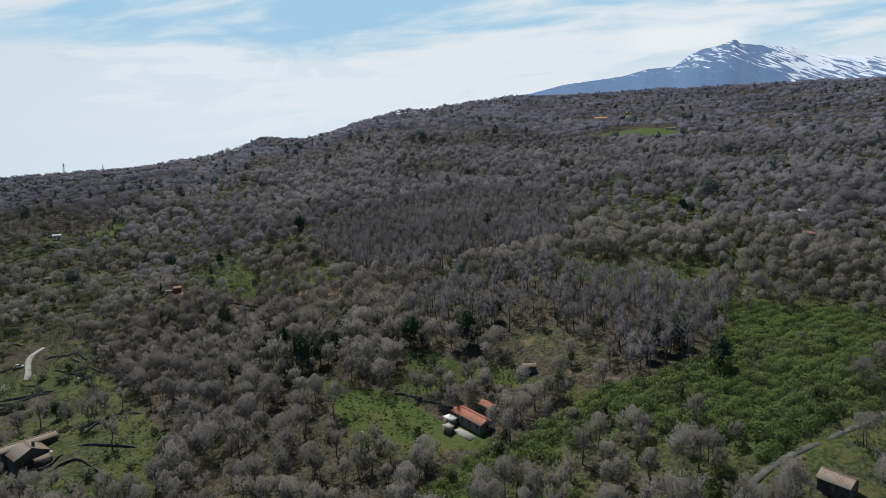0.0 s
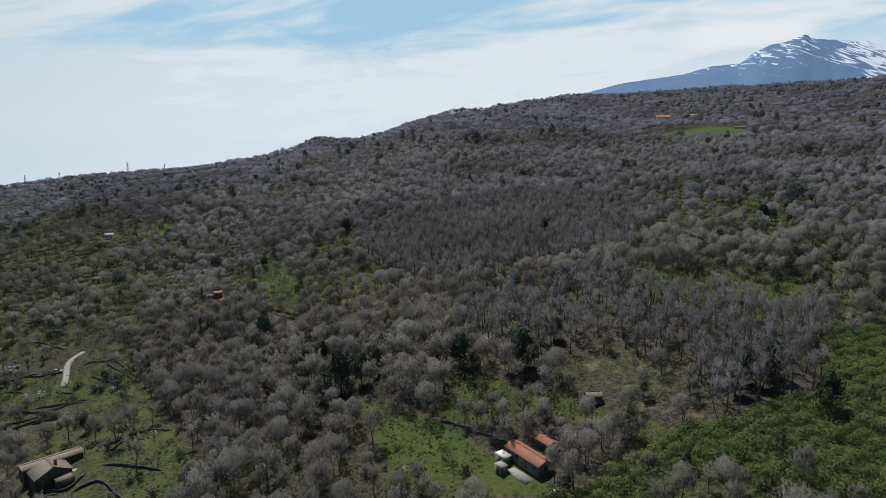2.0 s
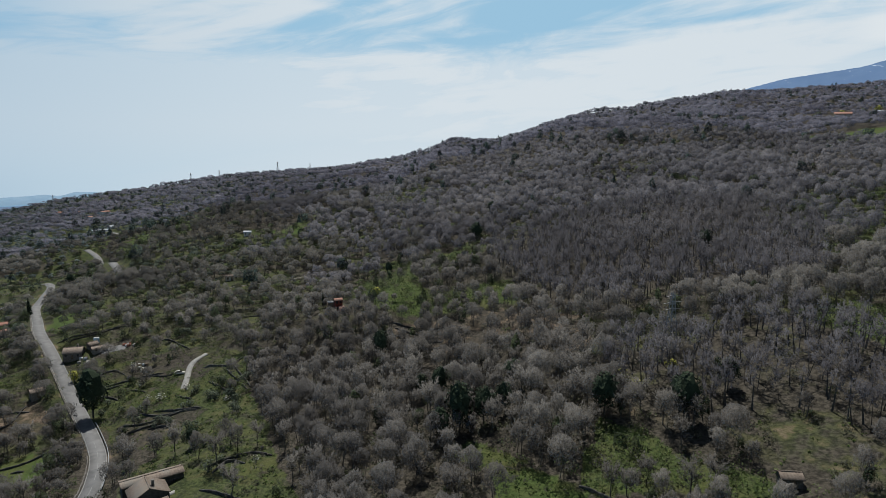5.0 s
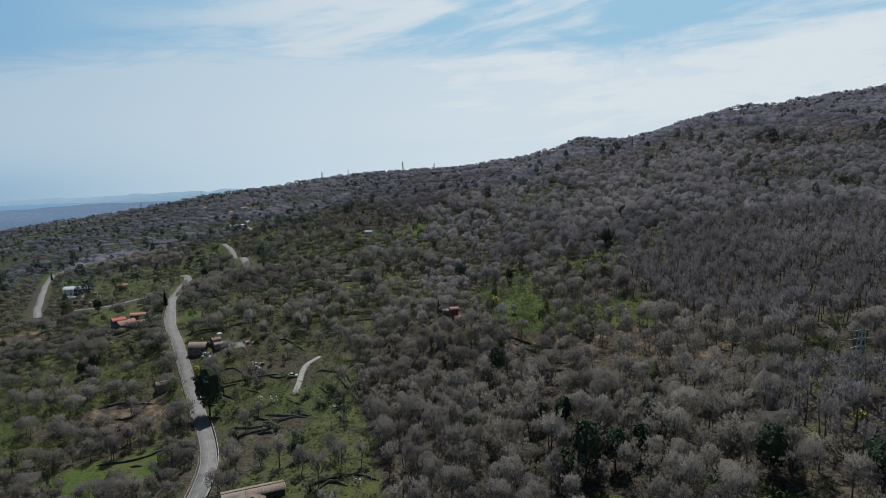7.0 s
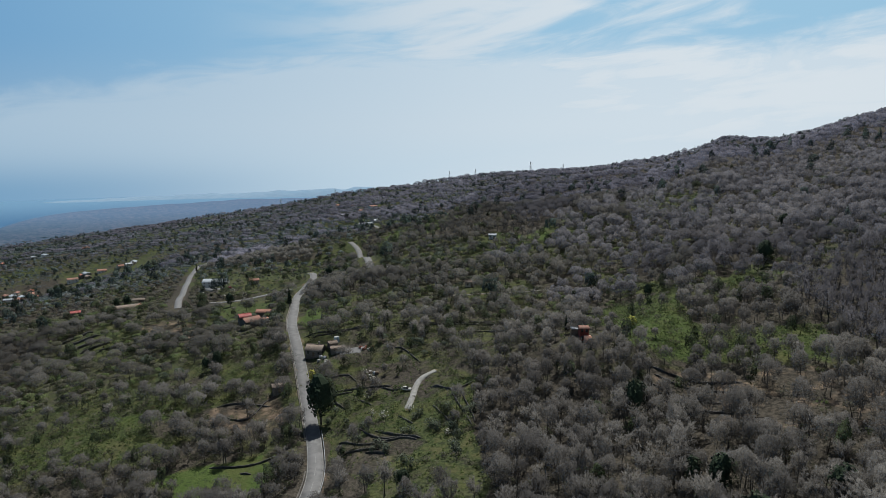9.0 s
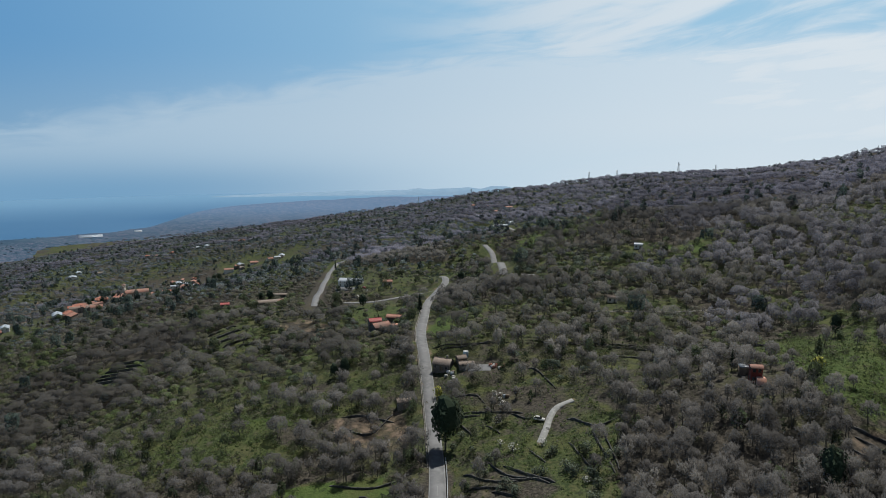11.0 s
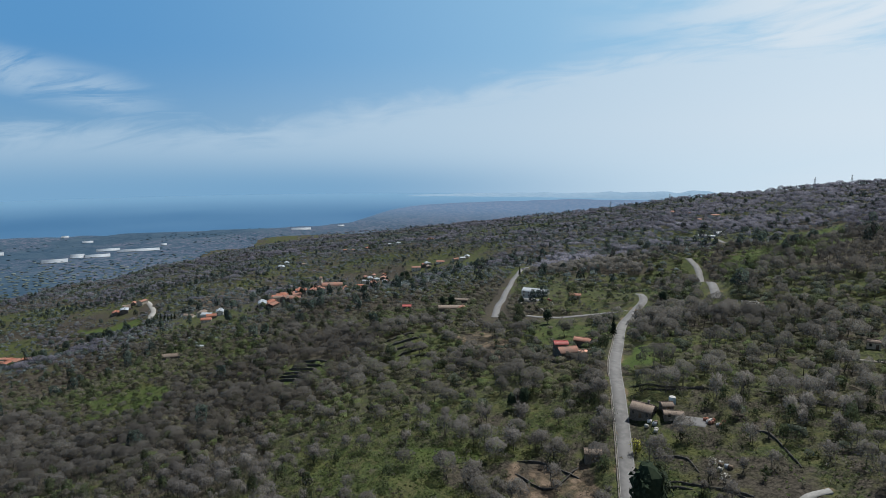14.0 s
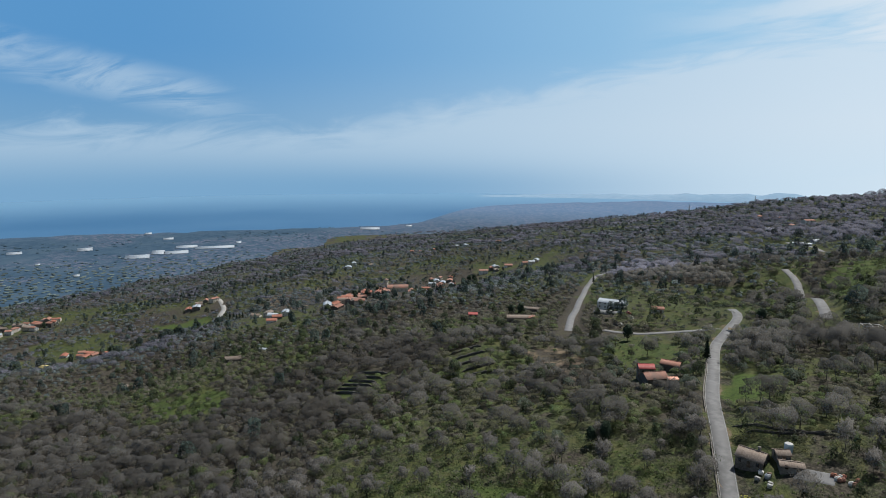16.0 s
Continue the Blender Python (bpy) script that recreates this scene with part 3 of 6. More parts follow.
# green clearing
field([(-593, 35), (-549, 99), (-503, 103), (-513, 67)], 0.1, 0.5, 0.95, 0, 0)
# green shrubs
field([(-297, 197), (-284, 228), (-274, 226), (-290, 194)], 0.1, 1, 0.95, 0, 0)
# ploughed plot
field([(-437, 273), (-442, 304), (-400, 297), (-408, 275)], 0.1, 0.15, 0.3, 0.55, 0)
# pale orchard
field([(-707, 486), (-856, 597), (-570, 535), (-548, 512), (-601, 489)], 1, 0, 0.3, 0, 0, 0.9)
# field terraces
field([(-709, 460), (-548, 518), (-421, 415), (-462, 384), (-578, 396)], 0.1, 0.3, 0.75, 0.15, 0)
# pale terraces
field([(-1186, 106), (-1197, 207), (-916, 171), (-971, 127)], 0.2, 0.2, 0.3, 0.5, 0)
# dark copse
field([(-548, 162), (-559, 222), (-484, 241), (-429, 198), (-432, 179)], 1, 0.2, 0.15, 0, 0, -0.3)
field([(-466, 165), (-480, 184), (-458, 205), (-425, 194), (-435, 170)], 0.05, 0.1, 0.9, 0)
field([(-463, 235), (-467, 270), (-410, 256), (-392, 237), (-431, 230)], 0.12, 0.3, 0.75, 0.1)
# lower brown wood
field([(-533, -35), (-649, -31), (-522, 52), (-366, 91), (-433, 4)], 0.95, 0.4, 0.25, 0, 0)
# lower green
field([(-1154, -243), (-1190, -126), (-1058, -74), (-1028, -166)], 0.15, 0.8, 0.8, 0, 0)


def inside(X, Y, outline):
    hit = np.zeros(X.shape, bool)
    for (x0, y0), (x1, y1) in zip(outline, outline[1:] + outline[:1]):
        if y0 != y1:
            hit ^= ((Y < y0) != (Y < y1)) & (X < x0 + (Y - y0) * (x1 - x0) / (y1 - y0))
    return hit


def compass(X, Y):
    """Distance from the middle of the camera's way, and the angle to the left of +y."""
    return np.hypot(X - CX, Y - CY), np.degrees(np.arctan2(-(X - CX), Y - CY))


def land_use(X, Y):
    """How much bare wood, scrub, grass, soil, pole stand and evergreen grove there is at each place."""
    X, Y = np.asarray(X, float), np.asarray(Y, float)
    wob_x, wob_y = (lattice(X, Y, 14, 7) - 0.5) * 9, (lattice(X, Y, 14, 8) - 0.5) * 9
    r, az = compass(X, Y)
    east = np.clip((az - 35) / 40, 0, 1)
    groves = np.clip((r - 520) / 260, 0, 1) * np.clip((az - 36 - (lattice(X, Y, 90, 6) - 0.5) * 14) / 10, 0, 1)
    near_groves = 0.6 * np.clip((r - 250) / 80, 0, 1) * np.clip((az - 25 - (lattice(X, Y, 70, 10) - 0.5) * 16) / 6, 0, 1) * np.clip((64 - az) / 6, 0, 1) * (lattice(X, Y, 55, 12) > 0.38)
    groves = np.maximum(groves, near_groves)
    broad, patch = lattice(X, Y, 130, 3), lattice(X, Y, 42, 4)
    mix = 0.6 * broad + 0.4 * patch
    bare = np.clip(1.25 - 0.15 * east - np.clip(mix - 0.50, 0, 1) * (2.2 + 0.6 * east), 0.12, 1)
    bare = bare * (1 - 0.7 * groves * np.clip(1.6 - 1.6 * np.clip(lattice(X, Y, 170, 9) - 0.45, 0, 1) * 3, 0, 1))
    scrub = np.clip(0.55 + 0.4 * east + np.clip(mix - 0.45, 0, 1) * 1.8, 0, 1)
    green = np.clip(0.42 - 0.2 * east + (mix - 0.45) * 1.3 + 0.22 * groves, 0, 0.75)
    soil = np.clip((lattice(X, Y, 60, 5) - 0.68) * 1.5, 0, 0.4)
    up = np.clip((r - 480) / 250, 0, 1) * np.clip((34 - az) / 10, 0, 1)
    bare, scrub, green = np.maximum(bare, 0.8 * up), scrub * (1 - 0.6 * up), green * (1 - 0.7 * up)
    poles = np.zeros(X.shape)
    for outline, b, s, g, e, p in PLOTS:
        k = inside(X + wob_x, Y + wob_y, outline)
        bare, scrub, green, soil, poles = (np.where(k, new_value, was) for new_value, was in ((b, bare), (s, scrub), (g, green), (e, soil), (p, poles)))
    return bare, scrub, green, soil, poles, groves


def plot_tone(X, Y):
    out = np.zeros(X.shape)
    for outline, bark in PLOT_TONES:
        out = np.where(inside(X, Y, outline), bark, out)
    return out


# ---- meshes ----
def mesh_of(name, verts, faces, mat, smooth=False, normals=None, **attributes):
    """A mesh from arrays; faces all have the same number of corners. normals: one for each vertex, for soft crowns."""
    verts, faces = np.asarray(verts, np.float32), np.asarray(faces, np.int32)
    me = bpy.data.meshes.new(name)
    n, k = faces.shape
    me.vertices.add(len(verts))
    me.vertices.foreach_set("co", verts.ravel())
    me.loops.add(n * k)
    me.loops.foreach_set("vertex_index", faces.ravel())
    me.polygons.add(n)
    me.polygons.foreach_set("loop_start", np.arange(0, n * k, k, dtype=np.int32))
    if smooth or normals is not None:
        me.polygons.foreach_set("use_smooth", np.ones(n, bool))
    for key, values in attributes.items():
        me.attributes.new(key, "FLOAT", "POINT").data.foreach_set("value", np.asarray(values, np.float32))
    if normals is not None:
        me.attributes.new("custom_normal", "FLOAT_VECTOR", "POINT").data.foreach_set("vector", np.asarray(normals, np.float32).ravel())
    me.materials.append(mat)
    me.update(calc_edges=True)
    return me


def grid_faces(rows, cols, closed=False):
    idx = np.arange(rows * cols).reshape(rows, cols)
    if closed:
        a, b = idx[:-1], np.roll(idx, -1, 1)[:-1]
        c, d = np.roll(idx, -1, 1)[1:], idx[1:]
    else:
        a, b, c, d = idx[:-1, :-1], idx[:-1, 1:], idx[1:, 1:], idx[1:, :-1]
    return np.stack([a, b, c, d], -1).reshape(-1, 4)


def build_ground():
    rings = np.concatenate([np.linspace(1, 80, 8), np.geomspace(90, 2100, 215), [2300, 2600, 3000, 3600, 4300, 4900]])
    turns = np.radians(np.concatenate([np.arange(48, 208, 0.42), np.arange(208, 408, 3.0)]))
    R, A = np.meshgrid(rings, turns, indexing="ij")
    X, Y = CX + R * np.cos(A), CY + R * np.sin(A)
    Z = height(X, Y)
    _, _, green, soil, _, _ = land_use(X.ravel(), Y.ravel())
    d, _ = road_distance(X.ravel(), Y.ravel())
    soil = np.where(d < 1.2, 0.5, soil)
    me = mesh_of("ground", np.stack([X, Y, Z], -1).reshape(-1, 3), grid_faces(*R.shape, closed=True), GROUND, smooth=True, green=green, soil=soil)
    tagged(new("ground", me), "hillside of spring grass, leaf litter and brown soil", "ground", kind="structure")


build_ground()


def ribbon(line, z, offset, half, lift, skirt=1.6):
    """A strip along a line, with sides that go down into the ground."""
    t = np.gradient(line, axis=0)
    t /= np.linalg.norm(t, axis=1)[:, None]
    side = np.stack([-t[:, 1], t[:, 0]], -1)
    c = line + side * offset
    rows = []
    for k, dz in ((half, -skirt), (half, lift), (0.0, lift + 0.03), (-half, lift), (-half, -skirt)):
        p = c + side * k
        rows.append(np.column_stack([p, z + dz]))
    v = np.stack(rows, 1)
    return v.reshape(-1, 3), grid_faces(len(line), 5)


for (name, line, half, mat, label), z in zip(ROADS, ROAD_Z):
    tagged(new(name, mesh_of(name, *ribbon(line, z, 0, half, -0.08), mat)), label, "road", kind="structure")
    if name == "main_road":
        road = bpy.data.objects[name]
        for offset, w in ((half - 0.25, 0.07), (-half + 0.25, 0.07)):
            strip = new("edge_line", mesh_of("edge_line", *ribbon(line, z, offset, w, -0.06, 0.1), PAINT))
            strip.parent = road
        for k in range(6, 66, 5):
            strip = new("centre_line", mesh_of("centre_line", *ribbon(line[k:k + 4], z[k:k + 4], 0, 0.07, -0.03, 0.1), PAINT))
            strip.parent = road
        # the newer tarmac of the lower bend
        patch = new("tarmac_patch", mesh_of("tarmac_patch", *ribbon(line[:52], z[:52], 0, half - 0.35, -0.07, 0.12), ASPHALT_DARK))
        patch.parent = road


def build_distance():
    """The coastal plain, the sea and the volcano, far behind the rest."""
    at = [40, 52, 57.8, 61.5, 66.4, 71.4, 73.9, 75.4, 76.6, 78.8, 82.8, 88.7, 97.8, 103.9, 109.4, 125, 140]
    far = [4800, 4780, 4690, 4507, 4331, 4022, 3675, 3360, 3171, 3029, 2980, 2946, 2969, 3039, 3114, 3200, 3300]
    az = np.arange(36, 142, 0.25)
    coast = np.interp(az, at, far) * (1 + 0.018 * (lattice(az * 10, az * 0, 14, 3) - 0.5))
    s = np.linspace(0, 1, 10)
    R = 1500 + (coast[None] - 1500) * s[:, None]
    A = np.radians(az)[None]
    X, Y = CX - R * np.sin(A), CY + R * np.cos(A)
    Z = np.full(R.shape, SEA + 1.5)
    Z[-1] -= 3
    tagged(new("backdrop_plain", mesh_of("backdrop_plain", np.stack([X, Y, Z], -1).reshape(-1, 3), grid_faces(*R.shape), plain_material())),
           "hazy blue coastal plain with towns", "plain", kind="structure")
    # the low headland beyond the bay, coloured as haze throughout
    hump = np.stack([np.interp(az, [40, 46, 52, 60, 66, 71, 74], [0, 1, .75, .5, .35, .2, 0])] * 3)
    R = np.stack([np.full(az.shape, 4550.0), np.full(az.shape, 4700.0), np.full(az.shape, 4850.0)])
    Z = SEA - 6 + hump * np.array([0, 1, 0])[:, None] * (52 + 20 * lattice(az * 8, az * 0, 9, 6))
    X, Y = CX - R * np.sin(A), CY + R * np.cos(A)
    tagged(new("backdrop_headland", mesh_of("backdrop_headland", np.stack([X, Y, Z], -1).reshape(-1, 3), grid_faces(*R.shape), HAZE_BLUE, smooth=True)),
           "headland beyond the bay, pale blue with haze", "headland", kind="structure")
    R = np.linspace(2600, 4940, 6)[:, None] + 0 * az
    X, Y = CX - R * np.sin(A), CY + R * np.cos(A)
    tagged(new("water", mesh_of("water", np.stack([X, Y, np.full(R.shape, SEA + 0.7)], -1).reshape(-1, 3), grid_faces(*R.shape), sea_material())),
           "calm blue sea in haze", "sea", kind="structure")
    # the volcano
    az = np.arange(-52, 0.01, 0.12)
    crest = np.interp(az, [-52, -44, -35.5, -33.1, -31.2, -30.3, -29.3, -28.5, -27.1, -25.6, -25.3, -25.1, -24.8, -23.9, -22.7, -21.8, -20.7, -18.7, -16.4, -11.6, -8.6, -6.9, -4, 0],
                      [4.6, 5.6, 6.39, 6.7, 6.92, 7.2, 7.61, 7.71, 7.9, 8.13, 8.41, 8.46, 8.31, 8.02, 7.83, 7.43, 6.58, 6.49, 5.92, 5.38, 4.66, 4.38, 3.9, 3.2])
    rows = np.linspace(0, 1, 40)
    R = 3500 + 900 * rows[:, None] + 0 * az
    base = 95 + 4400 * np.tan(np.radians(crest))
    gully = np.abs(lattice(az * 9 + 900, R * 0.004, 6, 11) - 0.5) * 2 + 0.5 * np.abs(lattice(az * 25 + 900, R * 0.01, 6, 12) - 0.5)
    k = np.hanning(31)
    broad = np.convolve(np.pad(base, 15, mode="edge"), k / k.sum(), "valid")
    base = broad[None] + (base - broad)[None] * rows[:, None] ** 8
    Z = 120 + (base - 120) * rows[:, None] ** 0.8 - (1 - rows[:, None]) * gully * 12 * rows[:, None] ** 0.5
    Z[-1] = base[-1] + 3 * (lattice(az * 30 + 500, az * 0, 5, 4) - 0.5)
    A = np.radians(az)[None]
    X, Y = CX - R * np.sin(A), CY + R * np.cos(A)
    snow = np.clip((Z - 330) / 330, 0, 1) * 0.75 + np.clip((-27 - az) / 6, 0, 0.5)[None] + 0.35 * np.clip((az + 10) / 3, 0, 1) * (rows[:, None] > 0.8)
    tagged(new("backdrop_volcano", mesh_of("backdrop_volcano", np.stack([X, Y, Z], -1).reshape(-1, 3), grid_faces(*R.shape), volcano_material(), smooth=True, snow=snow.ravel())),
           "volcano streaked with snow, blue grey with haze", "mountain", kind="structure")


build_distance()


# ---- plants ----
rng = np.random.default_rng(11)


def unit(v):
    return v / np.maximum(np.linalg.norm(v, axis=-1, keepdims=True), 1e-6)


def slivers(base, way, length, width, facing=None, loose=0.3):
    """Thin triangles from each base along its way; facing: the way their flat sides look, more or less."""
    facing = unit(rng.normal(size=way.shape)) if facing is None else unit(facing + loose * rng.normal(size=way.shape))
    side = unit(np.cross(way, facing)) * (width[..., None] / 2)
    v = np.stack([base - side, base + side, base + way * length[..., None]], -2)
    return v.reshape(-1, 3)


def soft(out, up=0.35):
    """Normals of a rounded crown, the same for the three corners of each sliver."""
    return np.repeat(unit(out + [0, 0, up]).reshape(-1, 3), 3, 0)


def in_ball(shape):
    d = unit(rng.normal(size=(*shape, 3)))
    return d * rng.uniform(0, 1, (*shape, 1)) ** (1 / 3)


def bare_crowns(P, h, r, n, width, length, low=0.60, deep=0.33):
    """Sprays of upright twigs through an uneven dome over the upper part of each trunk."""
    N = len(P)
    ball = in_ball((N, n))
    ball = ball / np.maximum(np.linalg.norm(ball, axis=-1, keepdims=True), 0.3) ** 0.35
    lump = 0.95 + 0.25 * np.sin(3 * np.arctan2(ball[..., 1], ball[..., 0]) + 2 * ball[..., 2] + rng.uniform(0, 6, (N, 1)))
    middle = P[:, None] + np.stack([ball[..., 0] * r[:, None] * lump, ball[..., 1] * r[:, None] * lump, (low + deep * ball[..., 2]) * h[:, None]], -1)
    out = unit(ball + 0.12 * rng.normal(size=(N, n, 3)))
    way = unit(out * 0.45 + [0, 0, 0.75] + 0.4 * rng.normal(size=(N, n, 3))) * np.where(rng.random((N, n, 1)) < 0.6, 1, -1)
    L = length * h[:, None] / 10 * rng.uniform(0.6, 1.3, (N, n))
    return slivers(middle - way * (0.4 * L)[..., None], way, L, width * rng.uniform(0.6, 1.4, (N, n)), out + [0, 0, 0.3]), soft(out, 0.6)


def trunks(P, h, width, stems=1):
    N = len(P)
    base = np.repeat(P[:, None], stems, 1) + rng.normal(size=(N, stems, 3)) * [0.5, 0.5, 0] - [0, 0, 0.6]
    lean = unit(np.stack([rng.normal(size=(N, stems)) * 0.1, rng.normal(size=(N, stems)) * 0.1, np.ones((N, stems))], -1))
    L = h[:, None] * rng.uniform(0.75, 0.98, (N, stems))
    return slivers(base, lean, L, np.full((N, stems), width))


def leaf_crowns(P, h, r, n, size, squash=0.5):
    """Leaf clumps through an uneven dome."""
    N = len(P)
    ball = in_ball((N, n))
    ball = ball / np.maximum(np.linalg.norm(ball, axis=-1, keepdims=True), 0.3) ** 0.45
    lump = 1 + 0.25 * np.sin(3 * np.arctan2(ball[..., 1], ball[..., 0]) + rng.uniform(0, 6, (N, 1)))
    base = P[:, None] + np.stack([ball[..., 0] * r[:, None] * lump, ball[..., 1] * r[:, None] * lump, (0.52 + 0.46 * ball[..., 2]) * h[:, None]], -1)
    out = unit(ball + [0, 0, 0.15])
    way = unit(np.cross(out, rng.normal(size=(N, n, 3))) + 0.35 * rng.normal(size=(N, n, 3)))
    s = size * rng.uniform(0.6, 1.4, (N, n))
    return slivers(base - way * (s * 0.5)[..., None], way, s * 1.25, s, out), soft(out + 0.25 * rng.normal(size=(N, n, 3)), 0.3)


def dome_crowns(P, h, r, sides=6, rings=2, low=0.55, deep=0.45, rough=0.22):
    """The dense heart of each crown: an uneven dome, knobbly at every corner."""
    N = len(P)
    levels = np.linspace(0, 1, rings + 1)[1:] * 1.75
    turn = np.arange(sides) * 2 * np.pi / sides
    ring = np.stack([np.stack([np.sin(a) * np.cos(turn + 0.5 * k * 2 * np.pi / sides), np.sin(a) * np.sin(turn + 0.5 * k * 2 * np.pi / sides), np.full(sides, np.cos(a))], -1) for k, a in enumerate(levels)])
    unit_dome = np.concatenate([[[0.0, 0.0, 1.0]], ring.reshape(-1, 3)])
    spin = rng.uniform(0, 6.28, (N, 1))
    c, s = np.cos(spin), np.sin(spin)
    d = np.stack([unit_dome[:, 0] * c - unit_dome[:, 1] * s, unit_dome[:, 0] * s + unit_dome[:, 1] * c, np.broadcast_to(unit_dome[:, 2], (N, len(unit_dome)))], -1)
    knob = 1 + rough * rng.normal(size=(N, len(unit_dome), 1)).clip(-1.6, 1.6)
    v = P[:, None] + d * knob * np.stack([r, r, deep * h], -1)[:, None] + np.stack([0 * h, 0 * h, low * h], -1)[:, None]
    nrm = unit(d / np.stack([r, r, deep * h * 1.2], -1)[:, None] * r[:, None, None] + 0.35 * rng.normal(size=d.shape) + [0, 0, 0.25])
    f = [(0, 1 + k, 1 + (k + 1) % sides) for k in range(sides)]
    for m in range(rings - 1):
        a, b = 1 + m * sides, 1 + (m + 1) * sides
        for k in range(sides):
            f += [(a + k, b + k, a + (k + 1) % sides), (a + (k + 1) % sides, b + k, b + (k + 1) % sides)]
    f = np.array(f).ravel()
    return v[:, f].reshape(-1, 3), nrm[:, f].reshape(-1, 3), len(f)


def both_kinds(tone, first, second, corners):
    """Two layers of crowns as one: corners, normals and tone."""
    (v1, n1, c1), (v2, n2) = first, second
    return np.concatenate([v1, v2]), np.concatenate([n1, n2]), np.concatenate([np.repeat(tone, c1), np.repeat(tone, corners)])


def conifer_crowns(P, h, r, n, size):
    """Boughs that droop from a spire, wide below."""
    N = len(P)
    u = rng.uniform(0.06, 1, (N, n)) ** 0.85
    turn = rng.uniform(0, 2 * np.pi, (N, n))
    reach = r[:, None] * (1.02 - u) ** 0.75 * rng.uniform(0.75, 1.15, (N, n))
    out = np.stack([np.cos(turn), np.sin(turn), np.full((N, n), -0.25)], -1)
    base = P[:, None] + np.stack([np.cos(turn) * reach * 0.15, np.sin(turn) * reach * 0.15, (0.1 + 0.86 * u) * h[:, None]], -1)
    return slivers(base, unit(out + 0.15 * rng.normal(size=out.shape)), reach, size * (0.5 + reach * 0.3))


def scatter(r0, r1, cell, az0=-40, az1=114, crest_only=True):
    """Places on a jittered grid, between two distances, inside the part of the land that is ever seen."""
    span = np.arange(-r1, r1, cell)
    X, Y = np.meshgrid(span, span)
    X = X.ravel() + rng.uniform(-0.46, 0.46, X.size) * cell
    Y = Y.ravel() + rng.uniform(-0.46, 0.46, Y.size) * cell
    r, az = np.hypot(X, Y), np.degrees(np.arctan2(-X, Y))
    first = np.degrees(np.arctan2(-(X + CX), Y + CY))
    crest = np.interp(az, *FAR_TABLE)
    keep = (r > r0) & (r < r1) & (r < np.where(crest_only, crest + 130, 1e6)) & ((az > az0) | ((first > -39) & (first < 20))) & (az < az1) & (az > -100)
    return X[keep] + CX, Y[keep] + CY


# plots kept clear of plants: x, y, radius
CLEAR = [(-132, 186, 12), (-121, 178, 10), (-119, 190, 9), (8, 174, 9), (4, 167, 9), (28, 198, 4), (85, 125.5, 9), (79, 116, 8), (90, 134, 7), (-132, 306, 7), (-127, 297, 5), (-138, 300, 4), (-260, 280, 12), (-249, 285, 8), (-242, 290, 7), (-346, 297, 9), (-333, 292, 9), (-350, 313, 7), (-325, 296, 5), (-553, 320, 16), (-604, 349, 12), (-600, 296, 7), (-520, 381, 16), (-505, 372, 16), (-476, 390, 6), (-250, 252, 5), (-628, 100, 10), (-716, 0, 9), (-1040, 306, 30), (-339, 416, 7), (196, 338, 5)]
for x, y, r in [(-303, 488, 8), (176, 298, 5), (310, 477, 9), (-621, 612, 12), (-728, 752, 14), (-700, 735, 13), (-255, 396, 5), (-650, 122, 7), (273, 1104, 20), (322, 1112, 16), (330, 925, 14), (-945, 300, 22)]:
    CLEAR += [(x, y, r), (x + (CX - x) * 9 / math.hypot(x, y), y + (CY - y) * 9 / math.hypot(x, y), r)]
# where the villages stand
VILLAGES = [[(-850, 214), (-900, 224), (-965, 240), (-985, 262), (-1000, 280), (-1040, 330), (-1076, 380), (-1100, 405), (-1150, 420), (-1215, 424)],
            [(-1190, 500), (-1211, 537), (-1188, 557), (-1150, 600)],
            [(-1060, -150), (-1035, -112), (-1015, -104)],
            [(-1200, -330), (-1240, -300), (-1270, -262), (-1300, -235)],
            [(-1230, -25), (-1205, 5), (-1190, 22)],
            [(-940, 112), (-900, 125), (-850, 146), (-820, 132)]]
for line in VILLAGES:
    for x, y in curve_through(line, 9.0):
        CLEAR += [(x, y, 20), (x + (CX - x) * 24 / math.hypot(x, y), y + (CY - y) * 24 / math.hypot(x, y), 18)]


for line in (UPPER_LINE, BRANCH_LINE, WEST_LINE, TOP_LINE):
    for x, y in line[::5]:
        away = math.hypot(x - CX, y - CY)
        CLEAR += [(x + (CX - x) * 9 / away, y + (CY - y) * 9 / away, 9), (x + (CX - x) * 20 / away, y + (CY - y) * 20 / away, 7)]


def free_of(X, Y, road=2.5):
    d, _ = road_distance(X, Y)
    ok = d > road
    for x, y, r in CLEAR:
        ok &= (X - x) ** 2 + (Y - y) ** 2 > r * r
    return ok


def village_distance(X, Y):
    best = np.full(X.shape, 1e6)
    for line in VILLAGES + [[(-553, 320), (-604, 349)], [(-520, 381), (-476, 390)], [(-629, 100), (-716, 0)], [(-600, 296), (-599, 297)]]:
        for x, y in curve_through(line, 25.0):
            best = np.minimum(best, np.hypot(X - x, Y - y))
    return best


def stuff(name, mat, v, tone, label, category, normals=None):
    """One object that holds a whole wood."""
    me = mesh_of(name, v, np.arange(len(v)).reshape(-1, 3), mat, normals=normals, tone=tone)
    return tagged(new(name, me), label, category, kind="stuff")


def stand(X, Y):
    return np.column_stack([X, Y, height(X, Y)])


NEAR_X, NEAR_Y = (-330, 130), (110, 262)


def is_near(X, Y):
    return (X > NEAR_X[0]) & (X < NEAR_X[1]) & (Y > NEAR_Y[0]) & (Y < NEAR_Y[1])


